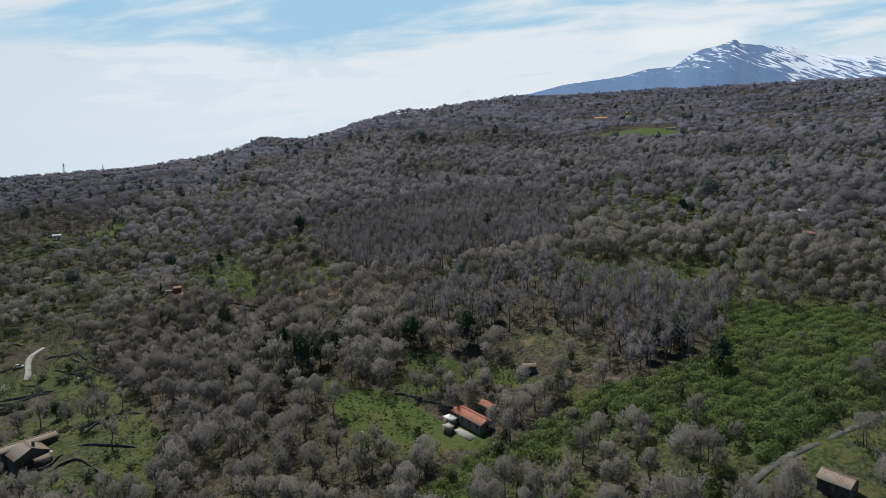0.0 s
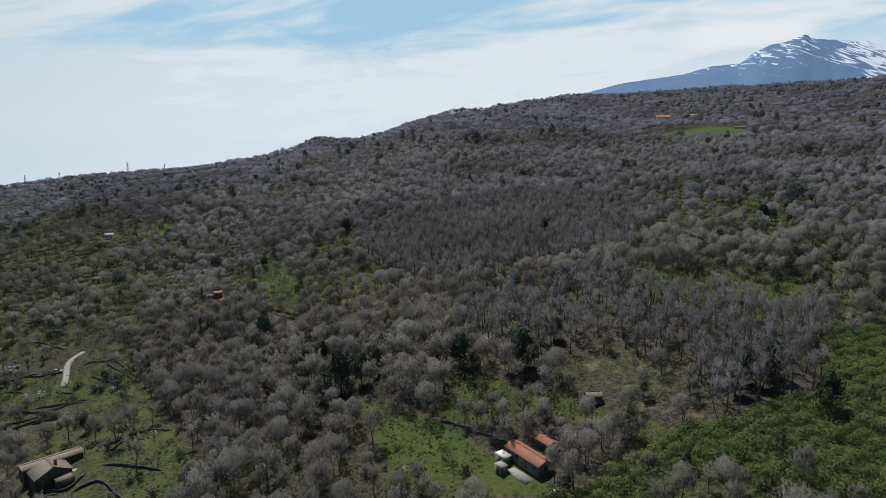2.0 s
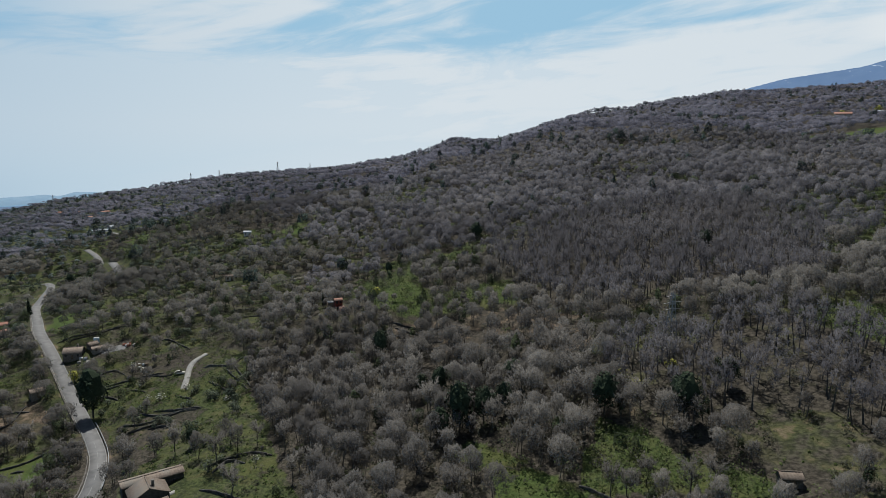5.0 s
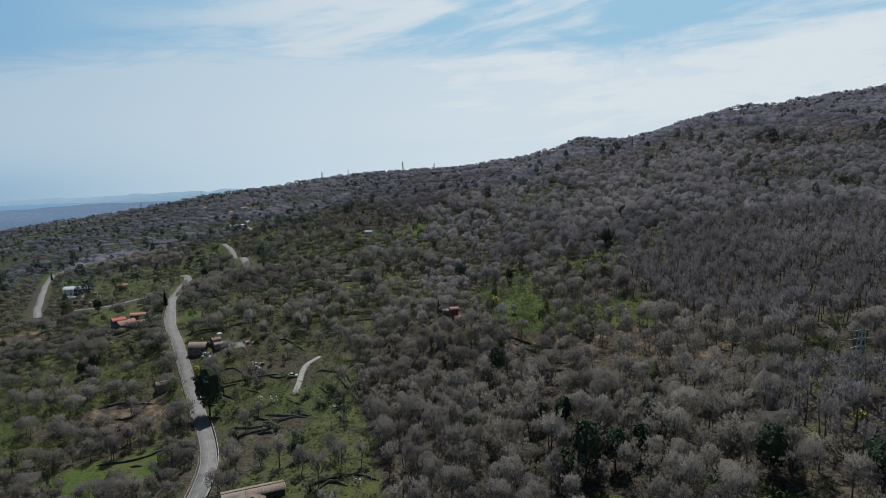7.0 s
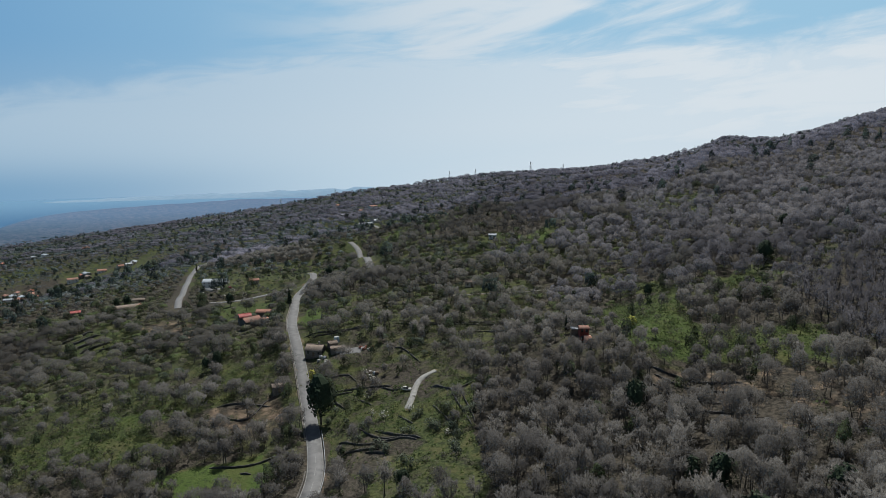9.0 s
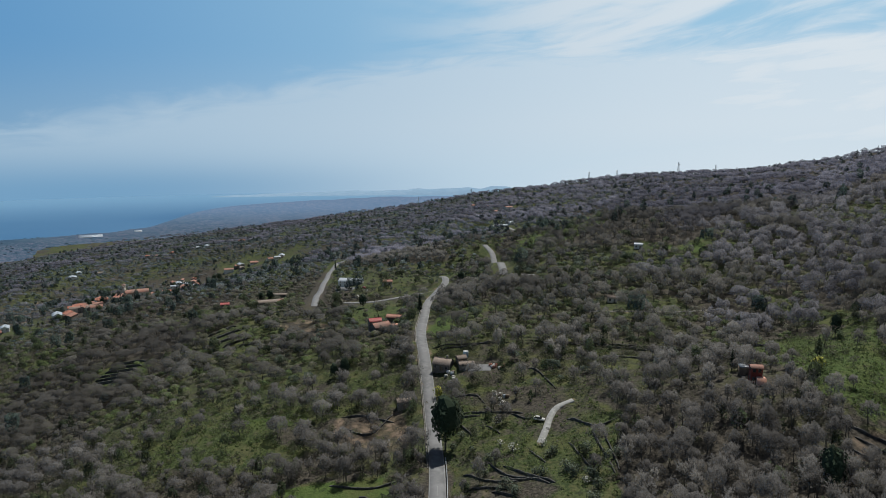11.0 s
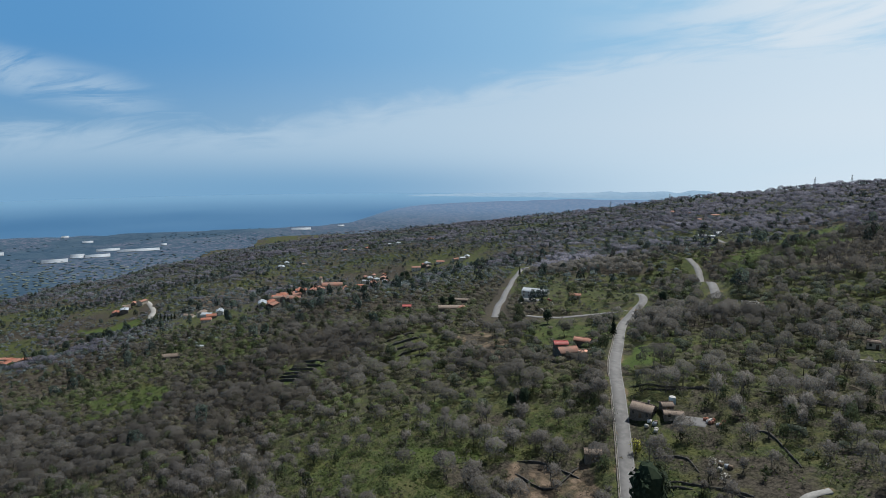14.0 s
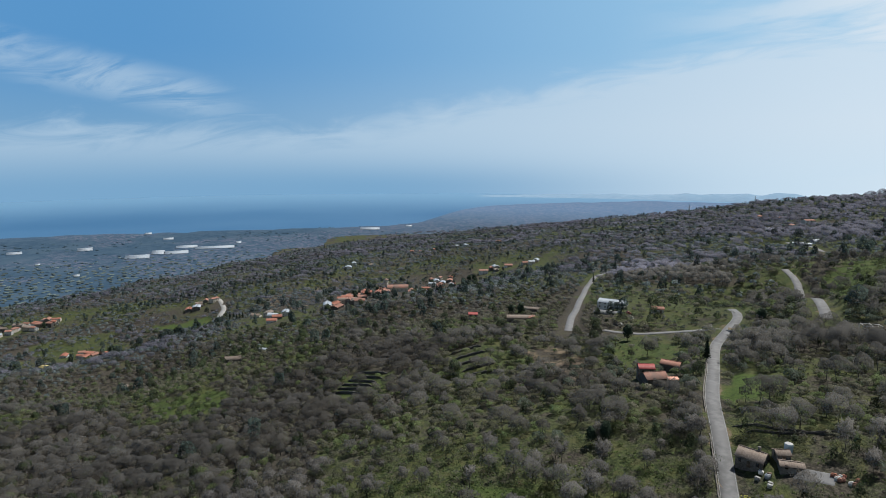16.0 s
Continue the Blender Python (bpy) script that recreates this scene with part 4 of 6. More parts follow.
def build_woods():
    singles = []
    kinds, tv, tt = [], [], []
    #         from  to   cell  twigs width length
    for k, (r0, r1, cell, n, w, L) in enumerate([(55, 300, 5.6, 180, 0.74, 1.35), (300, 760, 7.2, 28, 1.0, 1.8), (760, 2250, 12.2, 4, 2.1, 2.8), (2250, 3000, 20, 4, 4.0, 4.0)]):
        X, Y = scatter(r0, r1, cell, *((40, 114) if k == 3 else (-40, 114)))
        bare, _, _, _, poles, _ = land_use(X, Y)
        away, az = compass(X, Y)
        east = np.clip((az - 40) / 30, 0, 1)
        keep = (rng.random(len(X)) < bare * (0.95 if k < 3 else 0.5) * (1 - 0.18 * east)) & (poles < 0.5) & free_of(X, Y, 3.0) & (bare_height(X, Y) > SEA + 6)
        X, Y, east = X[keep], Y[keep], east[keep]
        big = lattice(X, Y, 60, 21)
        h = (rng.uniform(2.6, 8.6, len(X)) + 5.0 * big + 4.0 * lattice(X, Y, 24, 25) - 1.2) * (1 - 0.25 * east) * np.clip(village_distance(X, Y) / 120, 0.3, 1)
        r = h * rng.uniform(0.22, 0.44, len(X)) * (1 + 0.6 * east) * (1.0, 1.2, 1.85, 2.4)[k]
        P = stand(X, Y)
        tone = np.clip(0.55 * lattice(X, Y, 110, 22) + 0.5 * lattice(X, Y, 28, 23) + 0.5 * rng.random(len(X)) - 0.26 - 0.22 * east + plot_tone(X, Y), 0, 1.4)
        browner = np.degrees(np.arctan2(-(X - CX), Y - CY)) + 30 * (lattice(X, Y, 45, 29) - 0.5) > 26
        if k == 0:
            near = np.flatnonzero(is_near(X, Y))
            near = near[rng.permutation(len(near))[:290]]
            singles = [(P[i], h[i], r[i]) for i in near]
            rest = np.setdiff1d(np.arange(len(X)), near)
            P, h, r, tone = P[rest], h[rest], r[rest], tone[rest]
        heart = dome_crowns(P, h, r * (0.7, 0.85, 0.95, 1.0)[k], 6 if k < 2 else 5, 3 if k < 2 else 2, 0.60, 0.30 if k == 0 else 0.38, 0.26)
        layer = both_kinds(tone, heart, bare_crowns(P, h, r, n, w, L), 3 * n)
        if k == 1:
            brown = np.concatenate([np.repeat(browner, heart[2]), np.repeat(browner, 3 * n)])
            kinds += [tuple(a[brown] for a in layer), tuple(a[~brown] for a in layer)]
        else:
            kinds.append(layer)
        if k < 2:
            stems = 2 if k == 0 else 1
            tv.append(trunks(P, h, 0.36 if k == 0 else 0.5, stems))
            tt.append(np.repeat(tone, 3 * stems))
    # close stands of straight young trees, their trunks bare halfway up
    X, Y = scatter(55, 760, 3.9)
    keep = (land_use(X, Y)[4] > 0.5) & free_of(X, Y, 3.0) & (rng.random(len(X)) < 0.5 + 0.7 * lattice(X, Y, 22, 26))
    X, Y = X[keep], Y[keep]
    h = rng.uniform(8.5, 12.5, len(X)) + 2.0 * lattice(X, Y, 30, 27)
    P = stand(X, Y)
    tone = np.clip(0.35 * lattice(X, Y, 50, 28) + 0.45 * rng.random(len(X)) + 0.15 + plot_tone(X, Y), 0, 1)
    pole_wood = (*bare_crowns(P, h, h * rng.uniform(0.13, 0.19, len(X)), 48, 0.8, 1.8, 0.72, 0.27), np.repeat(tone, 3 * 48))
    tv.append(trunks(P, h, 0.55))
    tt.append(np.repeat(tone, 3))
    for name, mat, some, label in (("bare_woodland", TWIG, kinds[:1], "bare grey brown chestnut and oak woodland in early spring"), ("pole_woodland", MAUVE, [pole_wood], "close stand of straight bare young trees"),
                                   ("slope_woodland", MAUVE, kinds[2:3], "bare mauve chestnut woodland on the slope, faintly hazed"), ("oak_woodland", BROWN, kinds[1:2], "low rounded bare brown oaks"), ("upper_woodland", HAZED_TWIG, kinds[3:], "bare upper slope woodland, blue grey from haze in its colour")):
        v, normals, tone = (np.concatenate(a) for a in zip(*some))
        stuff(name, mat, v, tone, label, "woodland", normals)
    stuff("woodland_trunks", BARK, np.concatenate(tv), np.concatenate(tt), "thin grey trunks of bare woodland", "trunks")
    return singles


def build_olive_groves():
    """Olive and citrus groves, rounded and dark, over the far slopes towards the sea."""
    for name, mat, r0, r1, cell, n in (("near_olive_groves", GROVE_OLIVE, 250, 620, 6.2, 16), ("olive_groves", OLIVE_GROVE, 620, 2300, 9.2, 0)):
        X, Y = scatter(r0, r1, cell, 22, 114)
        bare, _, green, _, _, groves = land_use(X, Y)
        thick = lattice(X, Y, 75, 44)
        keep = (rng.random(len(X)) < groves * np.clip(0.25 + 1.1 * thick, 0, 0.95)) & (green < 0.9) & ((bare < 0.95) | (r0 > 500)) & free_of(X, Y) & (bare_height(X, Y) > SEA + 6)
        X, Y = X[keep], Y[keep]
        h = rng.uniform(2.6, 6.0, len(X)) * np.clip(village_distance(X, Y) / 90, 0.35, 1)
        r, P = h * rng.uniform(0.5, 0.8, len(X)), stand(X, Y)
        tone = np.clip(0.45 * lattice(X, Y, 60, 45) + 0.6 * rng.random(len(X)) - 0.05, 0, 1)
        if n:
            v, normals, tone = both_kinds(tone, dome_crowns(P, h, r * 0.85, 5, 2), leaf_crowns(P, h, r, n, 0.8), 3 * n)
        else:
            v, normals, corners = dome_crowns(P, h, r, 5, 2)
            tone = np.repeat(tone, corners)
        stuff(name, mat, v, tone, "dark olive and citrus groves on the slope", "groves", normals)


def build_scrub():
    far = []
    for name, mat, share, label, seed in (("green_scrub", LEAF, 0.65, "fresh green shrubs and saplings on the slope", 31), ("olive_scrub", SCRUB, 0.95, "dull olive brown broom and scrub", 32)):
        verts, norms, tones = [], [], []
        for k, (r0, r1, cell, n, s) in enumerate([(55, 300, 4.0, 50, 0.5), (300, 760, 5.4, 8, 0.8), (760, 2250, 14.5, 1, 1.6), (2250, 3000, 22, 1, 3.0)]):
            X, Y = scatter(r0, r1, cell, *((40, 114) if k == 3 else (-40, 114)))
            _, scrub, green, _, poles, groves = land_use(X, Y)
            want = green if mat is LEAF else 1.15 - green
            keep = (rng.random(len(X)) < scrub * share * (1 - 0.5 * groves) * np.clip(want * 1.3, 0, 1)) & free_of(X, Y, 2.0) & (bare_height(X, Y) > SEA + 6)
            X, Y = X[keep], Y[keep]
            h = rng.uniform(1.6, 4.6, len(X)) * (1, 1, 1.3, 1.5)[k]
            r = h * rng.uniform(0.55, 0.9, len(X))
            tone = np.clip(0.5 * lattice(X, Y, 50, seed) + 0.55 * rng.random(len(X)), 0, 1)
            P = stand(X, Y)
            if k == 0:
                v, normals = leaf_crowns(P, h, r, n, s)
                tone = np.repeat(tone, 3 * n)
            else:
                v, normals, tone = both_kinds(tone, dome_crowns(P, h, r * 0.9, 5, 2), leaf_crowns(P, h, r, n, s), 3 * n)
            if k > 1:
                far.append((v, normals, tone))
                continue
            verts.append(v)
            norms.append(normals)
            tones.append(tone)
        stuff(name, mat, np.concatenate(verts), np.concatenate(tones), label, "scrub", np.concatenate(norms))
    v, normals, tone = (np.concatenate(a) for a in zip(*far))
    stuff("far_scrub", FAR_SCRUB, v, tone, "scrub on the far slopes, greyed with haze", "scrub", normals)


def build_tufts():
    """Rank grass and weeds on the open ground near the camera's way."""
    for name, mat, r0, r1, cell, grow, leaf, share, label in (("rank_grass", HAZEL, 60, 290, 1.6, 0.65, 0.45, 0.75, "rank spring grass and weeds"), ("bramble_patches", SCRUB, 60, 720, 4.2, 1.8, 0.9, 0.42, "low brambles and dry weeds on open ground")):
        X, Y = scatter(r0, r1, cell)
        bare, _, green, _, _, _ = land_use(X, Y)
        keep = (rng.random(len(X)) < share * np.clip(green - 0.3, 0, 0.6)) & (bare < 0.75) & (green < 1.05) & free_of(X, Y, 0.6)
        X, Y = X[keep], Y[keep]
        h = rng.uniform(0.3, 0.9, len(X)) * grow
        v, normals = leaf_crowns(stand(X, Y), h, h * rng.uniform(0.9, 1.6, len(X)), 7, leaf)
        stuff(name, mat, v, np.repeat(np.clip(0.6 * lattice(X, Y, 18, 61) + 0.5 * rng.random(len(X)) - 0.1, 0, 1), 21), label, "grass", normals)


def build_far_conifers():
    """Dark pines dotted over the upper slope, and a dark wood on the left-hand spur."""
    X, Y = scatter(330, 2300, 16)
    clump = lattice(X, Y, 120, 41)
    r = np.hypot(X - CX, Y - CY)
    az = np.degrees(np.arctan2(-(X - CX), Y - CY))
    odds = np.where(r > 620, 0.07, 0.025) + np.where(r > 1050, np.where(az > 40, 0.05, 0.16), 0.0) + 0.22 * np.clip(clump - 0.72, 0, 1) * 3
    odds = np.where((az > 55) & (r > 650), odds + 0.03, odds)
    wood = (np.abs(az - 92 - (r - 1250) * 0.0) < 9) & (r > 1240) & (r < 1330)
    odds = np.where(wood, 1.0, odds)
    _, _, green, _, _, _ = land_use(X, Y)
    keep = (rng.random(len(X)) < odds) & (green < 0.99) & free_of(X, Y) & (bare_height(X, Y) > SEA + 6)
    X, Y, r = X[keep], Y[keep], r[keep]
    h = rng.uniform(12, 17, len(X)) * np.where(r > 1050, 0.72, 1.0)
    P = stand(X, Y)
    r = h * rng.uniform(0.22, 0.36, len(X))
    v, normals, tone = both_kinds(rng.random(len(X)), dome_crowns(P, h, r * 0.85, 5, 2, 0.55, 0.45, 0.3), leaf_crowns(P, h, r, 12, 1.6), 36)
    stuff("pine_woodland", FAR_NEEDLE, v, tone, "dark green pines scattered over the slope", "pines", normals)


def build_evergreens():
    """Ivy-clad trees and holm oaks, dark among the bare ones."""
    verts, norms, tones = [], [], []
    for r0, r1, cell, n, s in [(60, 330, 8.5, 90, 0.6), (330, 800, 12.0, 14, 1.1), (800, 1900, 21.0, 4, 2.0)]:
        X, Y = scatter(r0, r1, cell)
        bare, scrub, _, _, poles, _ = land_use(X, Y)
        clump = lattice(X, Y, 55, 51)
        keep = (rng.random(len(X)) < (0.085 + 0.09 * np.clip((compass(X, Y)[1] - 25) / 20, 0, 1) + 1.5 * np.clip(clump - 0.6, 0, 1)) * np.clip(bare + scrub, 0, 1) * (1 - 0.8 * poles)) & free_of(X, Y, 3.0)
        X, Y = X[keep], Y[keep]
        h = rng.uniform(4.5, 11.0, len(X))
        P, r = stand(X, Y), h * rng.uniform(0.28, 0.5, len(X)) * (1.0 if n > 4 else 1.5)
        v, normals, tone = both_kinds(rng.random(len(X)), dome_crowns(P, h, r * (0.45 if n > 40 else 0.8), 5, 2, 0.52, 0.40), leaf_crowns(P, h, r, n, s), 3 * n)
        verts.append(v)
        norms.append(normals)
        tones.append(tone)
    stuff("evergreen_scrub", EVERGREEN, np.concatenate(verts), np.concatenate(tones), "dark ivy and holm oak among bare trees", "evergreens", np.concatenate(norms))


# ---- single plants: a trunk and a crown each ----
def part(name, me, parent, label=""):
    ob = new(name, me)
    ob.parent = parent
    return tagged(ob, label) if label else ob


def tubes(paths, sides=5):
    """Tapered limbs: rows of (points, radii)."""
    V, F, n0 = [], [], 0
    for pts, radii in paths:
        pts = np.array(pts, float)
        t = unit(np.gradient(pts, axis=0))
        a = unit(np.cross(t, [0.31, 0.95, 0.05]))
        b = np.cross(t, a)
        ang = np.linspace(0, 2 * np.pi, sides, endpoint=False)
        ring = pts[:, None] + (a[:, None] * np.cos(ang)[None, :, None] + b[:, None] * np.sin(ang)[None, :, None]) * np.array(radii)[:, None, None]
        V.append(ring.reshape(-1, 3))
        F.append(grid_faces(len(pts), sides, closed=True) + n0)
        n0 += len(pts) * sides
    return np.concatenate(V), np.concatenate(F)


def bare_tree_model(seed):
    """A leafless tree ten metres high: trunk with limbs, and a crown of twigs."""
    g = np.random.default_rng(seed)
    fork = g.uniform(2.2, 4.0)
    paths = [([(0, 0, -0.8), (0.05, 0, fork * 0.5), (g.normal() * 0.2, g.normal() * 0.2, fork), (g.normal() * 0.5, g.normal() * 0.5, 8.6)], [0.2, 0.15, 0.12, 0.02])]
    tips = []
    for k in range(9):
        turn, z0 = k * 2.4 + g.uniform(-0.4, 0.4), g.uniform(fork * 0.8, 6.6)
        reach, rise = g.uniform(1.3, 2.5), g.uniform(1.6, 3.2)
        o = np.array([math.cos(turn), math.sin(turn), 0])
        p = [np.array([0, 0, z0]), o * reach * 0.5 + [0, 0, z0 + rise * 0.4], o * reach + [0, 0, z0 + rise]]
        paths.append((p, [0.07, 0.045, 0.015]))
        tips += [(p[1] * (1 - s) + p[2] * s, o) for s in (0.1, 0.4, 0.7, 1.0)] + [(p[0] * (1 - s) + p[1] * s, o) for s in (0.6,)]
    v, f = tubes(paths, 5)
    idx = g.integers(0, len(tips), 300)
    base = np.array([tips[i][0] for i in idx]) + g.normal(size=(300, 3)) * 0.4
    way = unit(np.array([tips[i][1] for i in idx]) * 0.6 + [0, 0, 0.75] + 0.45 * g.normal(size=(300, 3)))
    out = unit(base - [0, 0, 5.5])
    w = slivers(base, way, g.uniform(0.6, 1.5, 300), g.uniform(0.45, 0.85, 300), out + [0, 0, 0.3])
    return mesh_of("trunk", v, f, BARK, smooth=True), mesh_of("crown", w, np.arange(len(w)).reshape(-1, 3), TWIG, normals=soft(out, 0.7), tone=np.full(len(w), g.uniform(0.2, 0.9)))


def leafy_model(seed, mat, high, wide, n, size, stem=0.12):
    g = np.random.default_rng(seed)
    paths = []
    for k in range(5):
        o = np.array([math.cos(k * 1.26 + seed), math.sin(k * 1.26 + seed), 0]) * wide * g.uniform(0.3, 0.6)
        paths.append(([np.array([0, 0, -0.5]) + o * 0.1, o * 0.5 + [0, 0, high * 0.35], o + [0, 0, high * 0.7]], [stem, stem * 0.7, stem * 0.25]))
    v, f = tubes(paths, 4)
    w, normals = leaf_crowns(np.zeros((1, 3)), np.array([high]), np.array([wide]), n, size)
    return mesh_of("stem", v, f, BARK), mesh_of("crown", w, np.arange(len(w)).reshape(-1, 3), mat, normals=normals, tone=np.repeat(g.uniform(0.3, 0.8, n), 3))


def conifer_model(seed, high, wide, n, size, spire=True):
    g = np.random.default_rng(seed)
    v, f = tubes([([(0, 0, -0.8), (0, 0, high * 0.5), (0.1, 0, high * 0.95)], [high * 0.022, high * 0.015, 0.03])], 6)
    P, h, r = np.array([[0, 0, high * (0.02 if spire else 0.12)]]), np.array([high * (1.0 if spire else 0.92)]), np.array([wide])
    tone = np.repeat(g.random(n), 3)
    if spire:
        w = conifer_crowns(P, h, r, n, size)
    else:
        w, _, tone = both_kinds(np.array([0.35]), dome_crowns(P, h, r * 0.8, 8, 4, 0.50, 0.42, 0.16), leaf_crowns(P, h, r, n, size), 3 * n)
        tone[-3 * n:] = np.repeat(g.random(n), 3)
    return mesh_of("trunk", v, f, BARK, smooth=True), mesh_of("crown", w, np.arange(len(w)).reshape(-1, 3), NEEDLE, tone=tone)


def plant(name, meshes, label, category, group=""):
    """A model thing with its parts, at the origin until it is placed."""
    ob = new(name)
    for me in meshes:
        part(me.name.split(".")[0], me, ob)
    return tagged(ob, label, category, group)


def place(ob, x, y, size=1.0, turn=0.0, tall=1.0):
    ob.matrix_basis = pose(x, y, ground_at(x, y), 0, 0, turn) @ Matrix.Diagonal((size, size, size * tall, 1))
    return ob


def another(ob, x, y, size=1.0, turn=0.0, tall=1.0):
    out = copy_thing(ob, Matrix.Identity(4))
    return place(out, x, y, size, turn, tall)


def planted(models, spots):
    """Models in turn, one for each spot: x, y, size, turn, tall."""
    for k, spot in enumerate(spots):
        model = models[k % len(models)]
        if k < len(models):
            place(model, *spot)
        else:
            another(model, *spot)


singles = build_woods()
build_scrub()
build_tufts()
build_far_conifers()
build_olive_groves()
build_evergreens()

models = [plant("bare_tree", bare_tree_model(100 + k), "leafless grey brown chestnut tree on the wooded slope", "tree", "bare trees") for k in range(7)]
planted(models, [(p[0], p[1], h / 10.0, rng.uniform(0, 360), 1.0) for p, h, r in singles])

# hazel orchard in rows
spots = []
for i in range(-42, 54):
    for j in range(-38, 50):
        x, y = 70 + i * 3.2 * 0.87 + j * 3.9 * -0.5 + rng.uniform(-0.6, 0.6), 175 + i * 3.2 * 0.5 + j * 3.9 * 0.87 + rng.uniform(-0.6, 0.6)
        if inside(np.array([x]), np.array([y]), HAZEL_PLOT)[0] and land_use(np.array([x]), np.array([y]))[0][0] < 0.3 and free_of(np.array([x]), np.array([y]), 2.0)[0] and rng.random() < 0.9:
            spots.append((x, y, rng.uniform(0.75, 1.25), rng.uniform(0, 360), rng.uniform(0.8, 1.1)))
hazels = [plant("hazel_bush", leafy_model(k, HAZEL, 2.9, 2.3, 400, 0.32), "bright green hazel bush in an orchard row", "bush", "hazel orchard") for k in range(6)]
order = rng.permutation(len(spots))
planted(hazels, [spots[i] for i in order[:295]])
rest = np.array([spots[i][:3] for i in order[295:]])
v, normals = leaf_crowns(stand(rest[:, 0], rest[:, 1]), rest[:, 2] * 2.8, rest[:, 2] * 2.2, 300, 0.38)
stuff("hazel_rows", HAZEL, v, np.repeat(rng.uniform(0.3, 0.8, len(rest) * 300), 3), "bright green hazel bushes filling the orchard rows", "hazels", normals)

# olive trees and fruit trees on the terraces below the road
olives = [plant("olive_tree", leafy_model(20 + k, OLIVE, 3.8, 2.1, 200, 0.42, 0.16), "grey green olive tree on a grass terrace", "tree", "olive trees") for k in range(4)]
spots = []
for outline in (LANE_TERRACES, FARM_TERRACES):
    ox, oy = np.array(outline).T
    for _ in range(150):
        x, y = rng.uniform(ox.min(), ox.max()), rng.uniform(oy.min(), oy.max())
        if inside(np.array([x]), np.array([y]), outline)[0] and free_of(np.array([x]), np.array([y]), 3.0)[0] and (outline is LANE_TERRACES or rng.random() < 0.35):
            if y < 262:
                spots.append((x, y, rng.uniform(0.6, 1.15), rng.uniform(0, 360), 1.0))
planted(olives, spots)
blooms = [plant("blossom_tree", leafy_model(40 + k, BLOOM, 3.6, 1.9, 90, 0.34), "small fruit tree in white blossom", "tree", "fruit trees") for k in range(3)]
planted(blooms, [(-185, 251, 1.0, 0, 1), (-178, 258, 0.9, 40, 1), (-192, 252, 0.8, 80, 1), (-205, 262, 0.9, 20, 1), (-221, 276, 0.9, 10, 1), (-212, 272, 1.0, 50, 1), (-150, 246, 0.7, 0, 1), (-110, 205, 0.7, 0, 1), (-460, 352, 1.1, 0, 1), (-448, 362, 1.0, 0, 1), (-470, 366, 1.1, 30, 1), (-490, 352, 1.2, 70, 1), (-24, 174, 0.6, 0, 1), (14, 160, 0.8, 20, 1)])
golden = [plant("yellow_tree", leafy_model(60 + k, MIMOSA, 4.6, 2.3, 200, 0.45), "yellow green flowering tree among bare trees", "tree", "flowering trees") for k in range(2)]
planted(golden, [(-4, 234, 1.0, 0, 1), (-8, 241, 0.9, 40, 1), (6, 246, 0.8, 80, 1), (-28, 250, 0.8, 10, 1), (-121, 322, 1.0, 0, 1), (276, 1118, 2.2, 0, 1), (322, 1122, 2.4, 0, 1), (-244, 265, 0.9, 0, 1.3)])

# dark conifers that stand out
firs = [plant("dark_evergreen", conifer_model(70 + k, 12.5, 3.1 + 0.4 * k, 620, 0.6, spire=False), "tall dark green evergreen tree above the bare wood", "tree", "dark evergreens") for k in range(3)]
planted(firs, [(-51, 217, 1.2, 0, 1), (-45, 221, 0.9, 50, 1), (-56, 214, 0.8, 10, 0.9), (-40, 226, 0.85, 10, 0.9), (64, 189, 0.7, 0, 0.9), (68, 194, 0.75, 0, 1), (-63, 236, 0.9, 90, 1), (-12, 224, 1.0, 20, 1), (8, 221, 1.05, 70, 1), (-95, 265, 1.0, 0, 1), (25, 366, 1.0, 30, 1), (-99, 427, 1.05, 60, 1), (-134, 371, 0.7, 0, 1), (76, 196, 0.9, 0, 1), (72, 191, 0.8, 0, 1), (-70, 239, 0.7, 0, 1), (-40, 240, 0.8, 0, 1), (20, 235, 0.7, 20, 1), (-78, 222, 0.6, 0, 1)])
pines = [plant("round_pine", conifer_model(80 + k, 11.0, 3.6, 520, 0.62, spire=False), "broad dark green pine with a dense rounded crown", "pine", "rounded pines") for k in range(3)]
planted(pines, [(-211, 243, 1.6, 0, 1.15), (-139, 213, 0.62, 0, 1), (81, 176, 0.85, 0, 1.2), (-428, 338, 0.9, 0, 1), (-394, 402, 0.9, 40, 1), (-107, 506, 1.0, 0, 1), (134, 352, 0.9, 0, 1), (140, 355, 0.7, 30, 1), (248, 456, 1.0, 0, 1), (258, 455, 0.9, 30, 1), (268, 462, 0.9, 80, 1), (240, 450, 0.8, 20, 1), (-590, 335, 1.0, 0, 1), (-600, 330, 0.9, 50, 1), (-297, 250, 0.7, 0, 1.2), (-300, 246, 0.6, 0, 1.1)])
cypress = [plant("cypress", conifer_model(90 + k, 11.0, 1.9, 340, 0.7), "narrow dark cypress beside the road", "cypress", "cypresses") for k in range(2)]
planted(cypress, [(-351, 333, 1.15, 0, 1), (-145, 315, 0.5, 0, 1.5), (-128, 340, 0.5, 0, 1.5), (-700, 462, 0.9, 0, 1.2)] + [(340 + 12 * k, 1092 + 3 * (k % 3), 0.9, 30 * k, 1.0 + 0.1 * (k % 3)) for k in range(9)])


